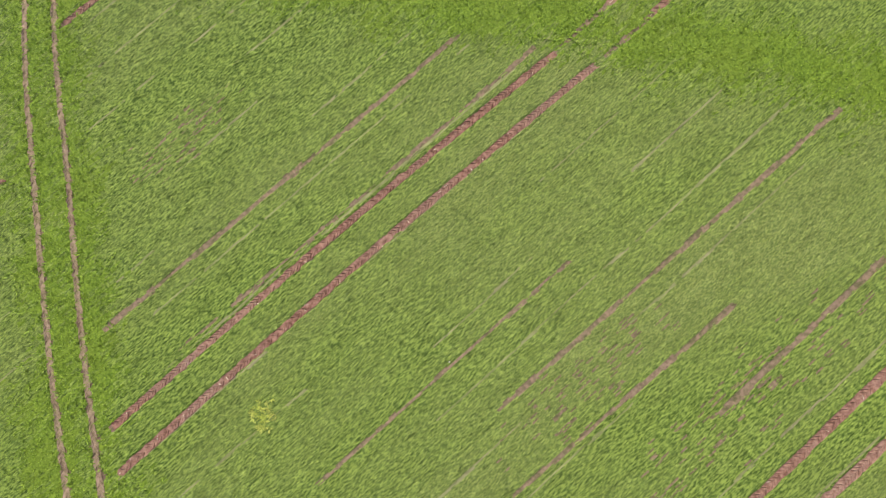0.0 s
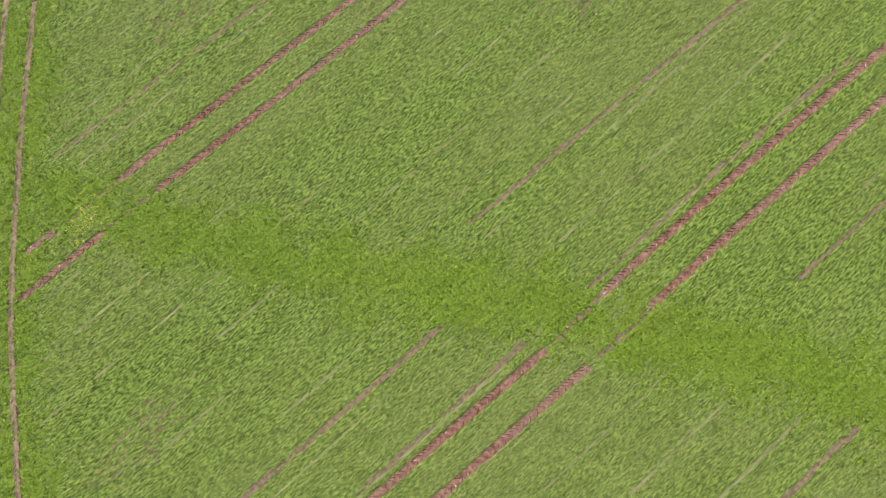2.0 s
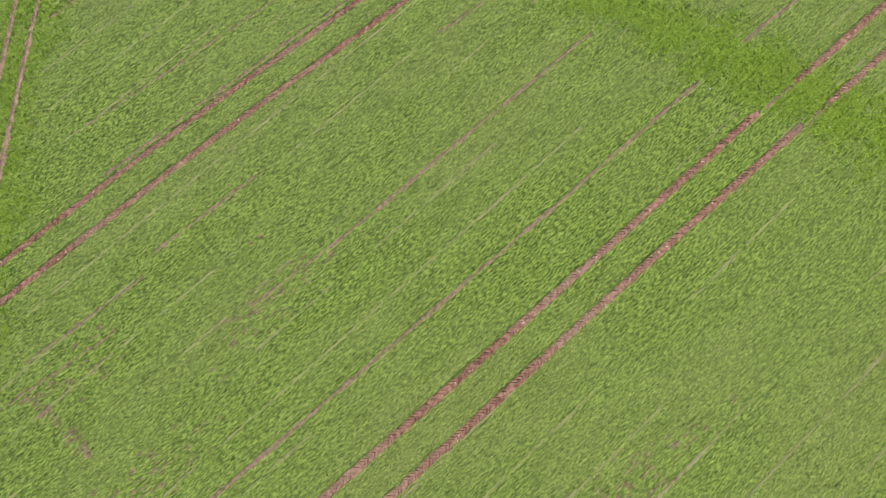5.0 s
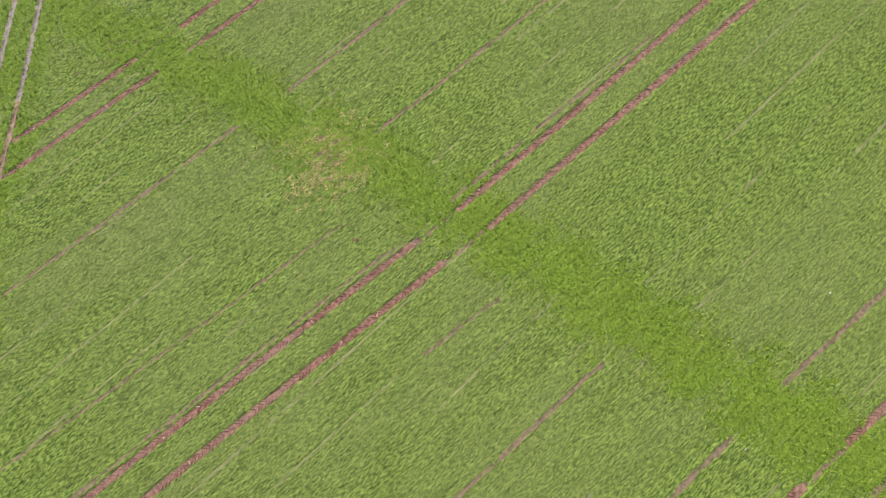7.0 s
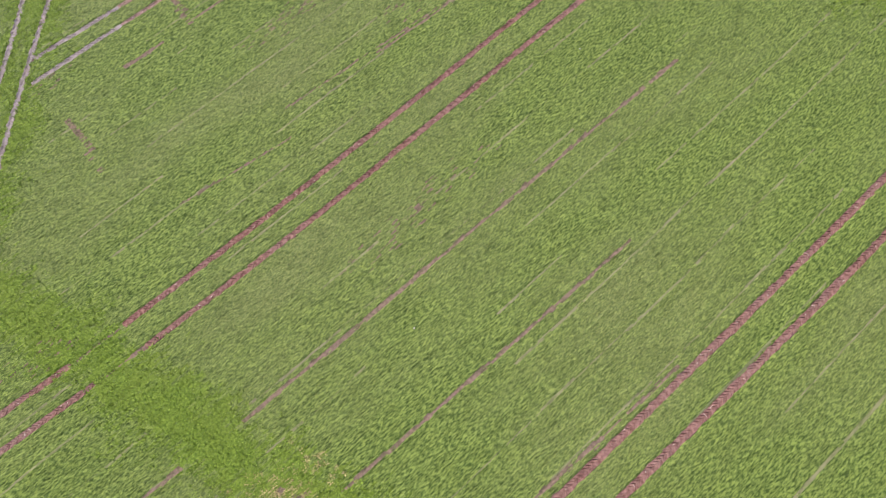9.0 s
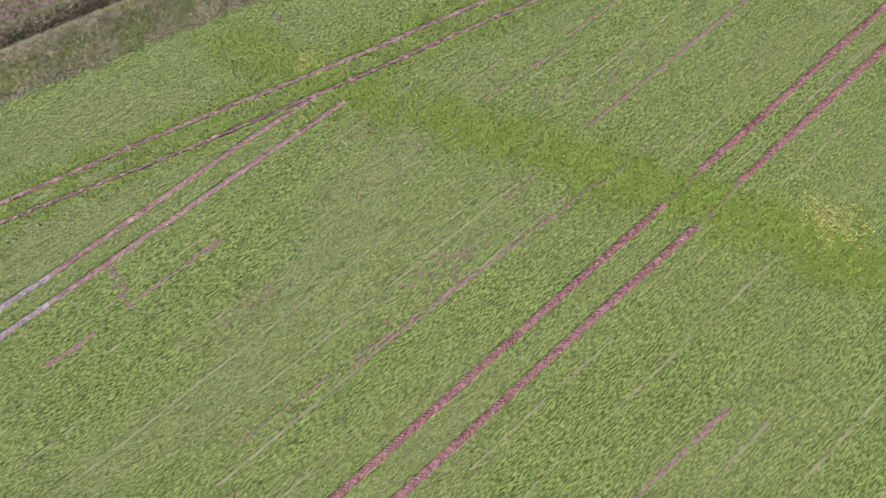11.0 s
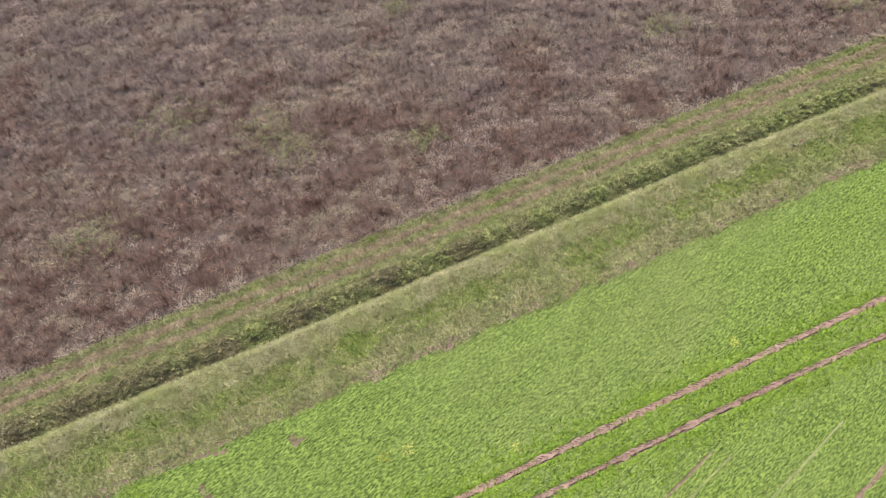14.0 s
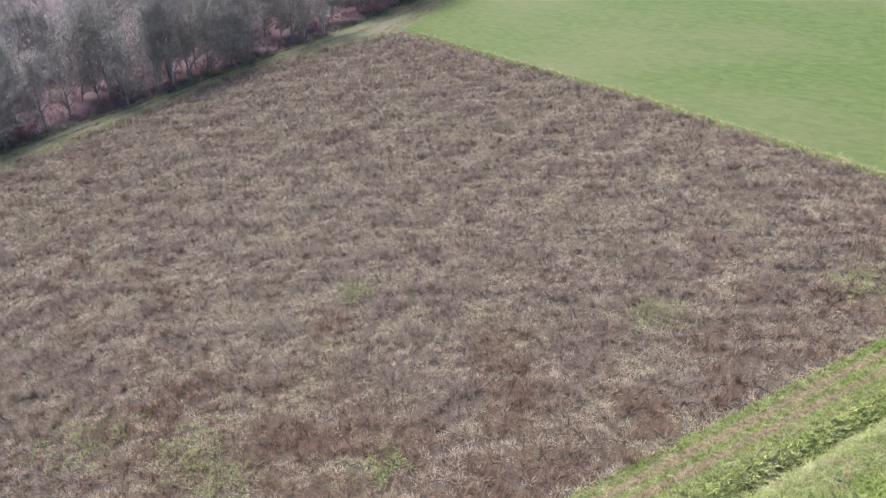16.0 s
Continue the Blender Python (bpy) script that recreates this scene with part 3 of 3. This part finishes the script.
def build_crop():
    rng = np.random.default_rng(11)
    x, y = (g.ravel() for g in np.meshgrid(np.arange(-118, 45, 0.166), np.arange(-62, 150, 0.33), indexing="ij"))
    x = x + rng.normal(0, 0.014, x.shape)
    y = y + rng.uniform(-0.16, 0.16, y.shape)
    keep = in_field(x, y)
    x, y = x[keep], y[keep]
    keep = (bareness(x, y, rng) > 0.03) & ~(seam_at(x, y) & (rng.uniform(0, 1, x.shape) < 0.85) & (lushness(x, y) > 0))
    x, y = x[keep], y[keep]
    lush = lushness(x, y) + rng.normal(0, 0.9, x.shape) < 0
    sick, dying = np.zeros(x.shape, bool), np.hypot(x - YELLOW[0][0], y - YELLOW[0][1]) < 5
    for cx, cy, r in YELLOW:
        sick |= np.hypot(x - cx, y - cy) + rng.normal(0, 0.3 * r, x.shape) < r * (0.75 + 0.3 * field_noise(x, y, 1.5, 41))
    base = np.stack([x, y, np.full(x.shape, 0.08)], 1)
    plain = base[~lush & ~sick]
    me = triangles("crop", blades(plain, 5, 0.15, 0.05, 0.82, 0.05, 51, along=0.5), CROP)
    tagged(new("crop", me), "short young green cereal crop in drilled rows", "crop", kind="stuff")
    me = triangles("lush_crop", blades(np.repeat(base[lush & ~sick], 2, 0) + rng.normal(0, 0.06, (2 * (lush & ~sick).sum(), 3)) * (1, 1, 0.3), 5, 0.22, 0.075, 0.86, 0.10, 52), LUSH)
    tagged(new("lush_crop", me), "taller deep green crop in double-drilled bands", "crop", kind="stuff")
    me = triangles("yellowed_crop", blades(base[sick & dying] + (0, 0, 0.02), 14, 0.18, 0.05, 0.85, 0.12, 53), DEAD)
    tagged(new("yellowed_crop", me), "straw-coloured dying patch of the crop", "crop", kind="stuff")
    me = triangles("yellowing_crop", blades(base[sick & ~dying] + (0, 0, 0.03), 9, 0.20, 0.06, 0.85, 0.12, 54), PALE_CROP)
    tagged(new("yellowing_crop", me), "yellow-green weak patches of the crop", "crop", kind="stuff")


def build_rest_of_field():
    """The same crop carried on as a plain sheet over the parts of the field far to both sides."""
    xs, ys = np.arange(-118, 500, 3.0), np.arange(-300, 157, 3.0)
    x, y = np.meshgrid(xs, ys, indexing="ij")
    inside, field = in_field(x, y), x > crop_edge(y) + 1.0
    number = np.arange(x.size).reshape(x.shape)
    a, b, c, d = number[:-1, :-1], number[1:, :-1], number[1:, 1:], number[:-1, 1:]
    whole = inside[:-1, :-1] & inside[1:, :-1] & inside[1:, 1:] & inside[:-1, 1:]
    keep = ~whole & field[:-1, :-1] & field[:-1, 1:]
    quads = np.stack([a[keep], b[keep], c[keep], d[keep]], 1)
    verts = np.stack([x.ravel(), y.ravel(), np.full(x.size, 0.02)], 1)
    me = mesh_of("crop_beyond", verts.tolist(), quads.tolist(), [CANOPY])
    tagged(new("crop_beyond", me), "green crop carrying on over the rest of the field", "crop", kind="stuff")


build_canopy()
build_crop()
build_rest_of_field()


# ---------------------------------------------------------------- margins and ditch banks
def build_grass():
    rng = np.random.default_rng(12)
    n = 85000
    y = rng.uniform(34, 150, n)
    v = rng.uniform(-128.0, -112.5, n)
    x = v + LEAN * (y - 50)
    cols = np.array(COLUMNS, float)
    z = np.interp(v, cols, [DEPTH.get(c, 0.0) for c in COLUMNS])
    ok = (x < crop_edge(y) + 0.3) & ~((v > -122.48) & (v < -122.1))
    x, y, v, z = x[ok], y[ok], v[ok], z[ok]
    p = np.stack([x, y, z], 1)
    bank = (v > -123.95) & (v < -122.48)
    lip = ~bank & (v > -122.1) & (v + 0.5 * field_noise(x, y, 2.5, 64) < -119.2)
    me = triangles("lip_grass", blades(np.repeat(p[lip], 2, 0) + rng.normal(0, 0.12, (2 * lip.sum(), 3)) * (1, 1, 0), 6, 0.26, 0.05, 0.85, 0.12, 65), LIP_GRASS)
    tagged(new("lip_grass", me), "pale bleached grass hanging over the ditch edge", "grass", kind="stuff")
    worn = np.minimum(np.abs(v + 125.3), np.abs(v + 126.7)) + 0.1 * field_noise(x, y, 4.0, 61) + rng.normal(0, 0.07, v.shape) < 0.3
    me = triangles("trodden_grass", blades(np.repeat(p[worn], 2, 0) + rng.normal(0, 0.1, (2 * worn.sum(), 3)) * (1, 1, 0), 8, 0.20, 0.055, 0.9, 0.12, 60), TAN_GRASS)
    tagged(new("trodden_grass", me), "flattened tan grass in old wheel marks along the ditch", "grass", kind="stuff")
    bank_or_lip, brown = bank | lip | worn, (v > -117.2) & (field_noise(x, y, 3.5, 66) + rng.normal(0, 0.5, v.shape) > 0.3) & (rng.uniform(0, 1, v.shape) < 0.6)
    fresh = ~bank_or_lip & ~brown & (field_noise(x, y, 4.0, 68) + 0.5 * (np.abs(v + 118.0) < 1.0) - 0.7 * (v > -116.6) - 0.7 * (v < -122.6) + rng.normal(0, 0.5, v.shape) > 0.35)
    me = triangles("fresh_grass", blades(p[fresh], 8, 0.24, 0.06, 0.82, 0.12, 69), GRASS_FRESH)
    tagged(new("fresh_grass", me), "fresher green grass in the field margin", "grass", kind="stuff")
    me = triangles("margin_grass", blades(p[~bank_or_lip & ~brown & ~fresh], 7, 0.24, 0.06, 0.78, 0.12, 62), GRASS_DRY)
    tagged(new("margin_grass", me), "rough olive and straw-coloured grass of the field margin", "grass", kind="stuff")
    dense = np.repeat(p[bank], 3, 0) + rng.normal(0, 0.15, (3 * bank.sum(), 3)) * (1, 1, 0.1)
    dead = (84 - dense[:, 1]) / 22 + 0.8 * field_noise(dense[:, 0], dense[:, 1], 4.0, 67) + rng.normal(0, 0.4, len(dense)) > 0
    me = triangles("dead_bank_grass", blades(dense[dead], 6, 0.24, 0.06, 0.85, 0.12, 59), BANK_BROWN)
    tagged(new("dead_bank_grass", me), "brown dead grass on the steep ditch bank", "grass", kind="stuff")
    dense = dense[~dead]
    me = triangles("bank_grass", blades(dense, 6, 0.24, 0.06, 0.85, 0.12, 63), GRASS_GREEN)
    tagged(new("bank_grass", me), "dark green tussocky grass on the steep ditch bank", "grass", kind="stuff")


build_grass()
# ---------------------------------------------------------------- the thicket
def build_thicket():
    rng = np.random.default_rng(13)
    n = 80000
    x = rng.uniform(-230, -95, n)
    y = rng.uniform(50, 182, n)
    v = across(x, y)
    near_edge = -127.9 + 0.4 * field_noise(x, y, 2.0, 71)
    ok = (v < near_edge) & (x > far_edge(y) + 0.6 * field_noise(x, y, 2.0, 72)) & (y < top_edge(x) + 0.4 * field_noise(x, y, 2, 73))
    ok &= y > 57.6 - 0.12 * (x + 128) + 0.5 * field_noise(x, y, 2, 74)
    x, y = x[ok], y[ok]
    near = np.clip((across(x, y) + 165) / 36, 0, 1)
    clump = 0.6 * field_noise(x, y, 2.4, 76) + 0.65 * field_noise(x, y, 1.1, 86)
    fringe = np.clip((across(x, y) + 129.3) / 1.0, 0, 1)
    tone = (0.55 * field_noise(x, y, 8.0, 75) + 0.85 * clump + rng.normal(0, 0.3, x.shape) + 0.35 * near + 0.02 - 1.3 * fringe
            + 0.9 * np.exp(-((x + 161) ** 2 + (y - 73) ** 2) / 170.0))
    p = np.stack([x, y, np.full(x.shape, -0.02)], 1)
    far = np.clip(1 - (x - far_edge(y)) / 5.0, 0, 1)
    size = np.clip(0.66 + 0.42 * clump + rng.normal(0, 0.1, x.shape) + 0.7 * far * (field_noise(x, y, 4.0, 79) > 0.2), 0.3, 1.9)
    dark = tone > 0
    red = dark & (near + 0.45 * field_noise(x, y, 7.0, 80) + rng.normal(0, 0.2, x.shape) > 0.22 + 0.8 * np.clip((y - 94) / 26, 0, 1))
    me = triangles("red_brush", blades(p[red], 20, np.repeat(size[red], 20), 0.05, 0.80, 0.28, 70), BRUSH_RED)
    tagged(new("red_brush", me), "dark reddish-brown leafless brush", "brush", kind="stuff")
    dull = dark & ~red
    me = triangles("brush", blades(p[dull], 20, np.repeat(size[dull], 20), 0.05, 0.80, 0.28, 77), BRUSH)
    tagged(new("brush", me), "dense leafless purplish-brown brush and dead weeds", "brush", kind="stuff")
    me = triangles("dry_weeds", blades(p[~dark], 18, 0.45, 0.055, 0.86, 0.3, 78), BRUSH_TAN)
    tagged(new("dry_weeds", me), "pale dry weeds and grass among the brush", "weeds", kind="stuff")


build_thicket()


def build_weeds():
    """Low green patches in the thicket, grass beside it, straw in the ruts, molehills and flints."""
    rng = np.random.default_rng(16)
    spots = [(-145.0, 83.0, 3.0), (-144.4, 110.5, 1.6), (-119.6, 124.6, 2.2), (-108.9, 139.0, 2.4), (-136.8, 88.0, 2.4), (-123.9, 97.6, 1.4), (-131.5, 88.0, 2.2), (-134.7, 69.6, 2.6)]
    base = np.concatenate([np.stack([x + rng.normal(0, r * 0.7, int(42 * r)), y + rng.normal(0, r * 0.7, int(42 * r)), np.full(int(42 * r), 0.25)], 1) for x, y, r in spots])
    tagged(new("green_weeds", triangles("green_weeds", blades(base, 9, 0.40, 0.05, 0.85, 0.25, 91), THICKET_GRASS)),
           "low green grass patches among the dead brush", "grass", kind="stuff")
    n = 9000
    y = rng.uniform(30, 60, n)
    x = rng.uniform(-168, -126, n) + LEAN * (y - 50)
    ok = (across(x, y) < -127.4) & (y < 58.4 - 0.12 * (x + 128))
    side = np.stack([x[ok], y[ok], np.zeros(ok.sum())], 1)
    tagged(new("rough_grass", triangles("rough_grass", blades(side, 9, 0.32, 0.06, 0.85, 0.15, 92), LIP_GRASS)),
           "bleached rough grass beside the thicket", "grass", kind="stuff")
    n = 16000
    y = rng.uniform(60, 240, n)
    inner, outer = far_edge(y) + 0.6, wood_edge(y) - 1.0
    share = rng.uniform(0, 1, n)
    keep = (share < 0.3) | (share > 0.86) | ((np.abs(share - 0.58) < 0.07) & (rng.uniform(0, 1, n) < 0.7))
    verge = np.stack([inner + (outer - inner) * share, y, np.full(n, 0.03)], 1)[keep]
    tagged(new("verge_grass", triangles("verge_grass", blades(verge, 8, 0.32, 0.06, 0.85, 0.3, 93), BANK_BROWN)),
           "rough tan and olive grass on the farm path verges", "grass", kind="stuff")
    n = 5000
    x = rng.uniform(-212, -98, n)
    edge = np.stack([x, top_edge(x) + 0.5 + rng.normal(0, 0.45, n), np.full(n, 0.02)], 1)
    tagged(new("edge_grass", triangles("edge_grass", blades(edge, 8, 0.38, 0.06, 0.8, 0.2, 94), LIP_GRASS)),
           "straw-coloured grass strip between thicket and far field", "grass", kind="stuff")
    flecks = []
    for pts in TRAMLINES:
        line = smooth(pts, 0.5)
        for p in line[rng.uniform(0, 1, len(line)) < 0.22]:
            a, size = rng.uniform(0, 6.28), rng.uniform(0.05, 0.16)
            c = np.array([*(p + rng.normal(0, 0.1, 2)), 0.06])
            d = np.array([math.cos(a), math.sin(a), 0.1]) * size
            w = np.array([-math.sin(a), math.cos(a), 0.1]) * 0.02
            flecks.append((c - d - w, c - d + w, c + d))
    tagged(new("straw", triangles("straw", np.array(flecks), STRAW)), "pale straw bits lying in the ruts", "straw", kind="stuff")


def lump(name, place, size, flat, material, seed, label, category, group=""):
    """A rough rounded lump: a molehill or a stone."""
    rng = np.random.default_rng(seed)
    bm = bmesh.new()
    bmesh.ops.create_icosphere(bm, subdivisions=2, radius=1.0)
    for v in bm.verts:
        v.co *= 1 + rng.normal(0, 0.10)
        v.co = Vector((v.co.x * size, v.co.y * size * 0.85, v.co.z * size * flat))
    me = bpy.data.meshes.new(name)
    bm.to_mesh(me)
    bm.free()
    me.materials.append(material)
    ob = new(name, me)
    ob.matrix_basis = pose(*place, 0, 0, rng.uniform(0, 360))
    return tagged(ob, label, category, group)


build_weeds()
for i, (x, y, size) in enumerate([(-100.4, 116.2, 0.26), (-100.2, 117.0, 0.34), (-100.3, 117.6, 0.18)]):
    lump("molehill", (x, y, 0.05), size * 0.85, 0.55, SOIL if i == 1 else WET, 700 + i, "fresh dark earth molehill in the grass margin", "molehill", "molehills in the margin")
for i, (x, y, size) in enumerate([(-17.6, -35.5, 0.22), (-39.8, 6.9, 0.15), (-39.9, 6.2, 0.13), (-51.3, 26.2, 0.16)]):
    lump("soil_clod", (x, y, 0.08), size, 0.6, SOIL, 690 + i, "dark brown clod of soil thrown beside the track", "clod", "clods beside the tracks")
for i, (x, y) in enumerate([(8.2, -22.6), (-68.2, 62.6), (-29.9, 42.8), (-21.0, 35.7), (-11.9, 12.6), (-60.6, 40.6), (-30.8, 33.6), (-27.6, 33.0), (-13.6, 9.6)]):
    lump("flint", (x, y, 0.12), 0.045 + 0.01 * (i % 3), 0.7, STONE, 720 + i, "small pale flint lying on the crop", "stone", "flints on the field")


# ---------------------------------------------------------------- the wood
def limb(bm, start, way, length, r0, r1, sides, rng, bend=0.12, pieces=4):
    """A tapered bent limb; gives the points along it."""
    rings, at, d = [], Vector(start), Vector(way).normalized()
    points = []
    for k in range(pieces + 1):
        r = r0 + (r1 - r0) * k / pieces
        u = d.orthogonal().normalized()
        w = d.cross(u)
        rings.append([bm.verts.new(at + (u * math.cos(a) + w * math.sin(a)) * r) for a in [2 * math.pi * j / sides for j in range(sides)]])
        points.append((at.copy(), d.copy(), r))
        d = (d + Vector((rng.normal(0, bend), rng.normal(0, bend), rng.normal(0.03, bend * 0.6)))).normalized()
        at = at + d * (length / pieces)
    for a, b in zip(rings[:-1], rings[1:]):
        for j in range(sides):
            bm.faces.new((a[j], a[(j + 1) % sides], b[(j + 1) % sides], b[j]))
    return points


def build_tree(height, seed, bark, label, wide=1.0):
    rng = np.random.default_rng(seed)
    tree = new("tree")
    trunk = bmesh.new()
    stem = limb(trunk, (0, 0, -0.1), (rng.normal(0, 0.06), rng.normal(0, 0.06), 1), height, height * 0.010 + 0.03, 0.02, 7, rng, 0.07, 9)
    crown = bmesh.new()
    tips = []
    for k in range(1, 10):
        at, d, r = stem[k]
        for j in range(4 if k < 9 else 3):
            turn = rng.uniform(0, 2 * math.pi)
            way = Vector((math.cos(turn), math.sin(turn), rng.uniform(0.4, 1.3)))
            size = wide * height * rng.uniform(0.20, 0.36) * (1.15 - 0.08 * k)
            limb_points = limb(trunk, at, way, size, r * 0.55, 0.014, 4, rng, 0.2, 4)
            for at2, d2, r2 in limb_points[1:]:
                for _ in range(4):
                    turn2 = rng.uniform(0, 2 * math.pi)
                    way2 = (d2 + Vector((math.cos(turn2), math.sin(turn2), rng.uniform(-0.2, 0.7))) * 0.95).normalized()
                    small = limb(crown, at2, way2, size * rng.uniform(0.3, 0.6), max(r2 * 0.5, 0.014), 0.006, 3, rng, 0.22, 2)
                    tips += [p[0] for p in small[1:]]
    for corner in blades(np.array(tips), 6, 1.0, 0.03, 0.8, 0.05, seed + 1, droop=0.1):
        crown.faces.new([crown.verts.new(c) for c in corner])
    for name, bm, m in (("trunk", trunk, bark), ("crown", crown, TWIG)):
        me = bpy.data.meshes.new(name)
        bm.to_mesh(me)
        bm.free()
        me.materials.append(m)
        part = new(name, me)
        part.parent = tree
    return tagged(tree, label, "tree", "bare trees of the wood")


LEANING = (-6.6, 3.1)                            # the trees stand upright on ground that rises a little to the east


def build_wood():
    rng = np.random.default_rng(14)
    kinds = [build_tree(15, 901, BARK, "tall leafless grey-barked tree with fine twigs", 1.5), build_tree(17, 902, BARK, "tall leafless grey-barked tree with fine twigs", 1.6),
             build_tree(14, 903, BIRCH, "slender leafless birch with a pale trunk"), build_tree(12, 904, BARK, "leafless young tree with many thin branches", 1.4),
             build_tree(17, 905, BIRCH, "slender leafless birch with a pale trunk")]
    placed = []
    fixed = [(-228.5, 107.3, 3), (-227.6, 121.4, 0), (-230.2, 128.1, 3), (-238.5, 160.5, 2), (-232.2, 167.4, 4), (-233.5, 145.4, 1), (-230.6, 135.0, 0), (-227.2, 100.1, 3)]
    for x, y, k in fixed:
        placed.append((x, y, k))
    tries = 0
    while len(placed) < 170 and tries < 9000:
        tries += 1
        y = rng.uniform(62, 235)
        edge = wood_edge(y)
        x = edge - 62 * rng.uniform(0, 1) ** 1.4 - 0.5
        if all((x - a) ** 2 + (y - b) ** 2 > 7.5 for a, b, _ in placed):
            placed.append((x, y, int(rng.choice([0, 0, 0, 1, 1, 1, 3, 3, 3, 3, 3, 4]))))
    used = set()
    for x, y, k in placed:
        m = pose(x, y, 0, *LEANING, 0) @ pose(0, 0, 0, 0, 0, rng.uniform(0, 360))
        if k in used:
            ob = copy_thing(kinds[k], m)
        else:
            ob, _ = kinds[k], used.add(k)
            ob.matrix_basis = m
        f = rng.uniform(0.75, 1.2)
        ob.scale = (f, f, f * rng.uniform(0.92, 1.1))
    n = 6500
    y = rng.uniform(60, 235, n)
    edge = wood_edge(y)
    back = rng.uniform(0, 1, n) ** 1.5 * 60
    x = edge - back
    tone = field_noise(x, y, 8.0, 81)
    p = np.stack([x, y, np.zeros(n)], 1)
    red = (tone > -0.3) & (back > 2.0)
    me = triangles("undergrowth", blades(p[red], 22, 1.5, 0.04, 0.6, 0.5, 82), BRAMBLE)
    tagged(new("undergrowth", me), "reddish-purple leafless bramble undergrowth in the wood", "undergrowth", kind="stuff")
    low = (back < 4.5) & (field_noise(x, y, 5.0, 84) + rng.normal(0, 0.35, n) > -0.5)
    me = triangles("hedge", blades(p[low], 30, 1.0, 0.05, 0.78, 0.8, 83), HEDGE)
    tagged(new("hedge", me), "dark tangled scrub along the wood's edge", "scrub", kind="stuff")


build_wood()
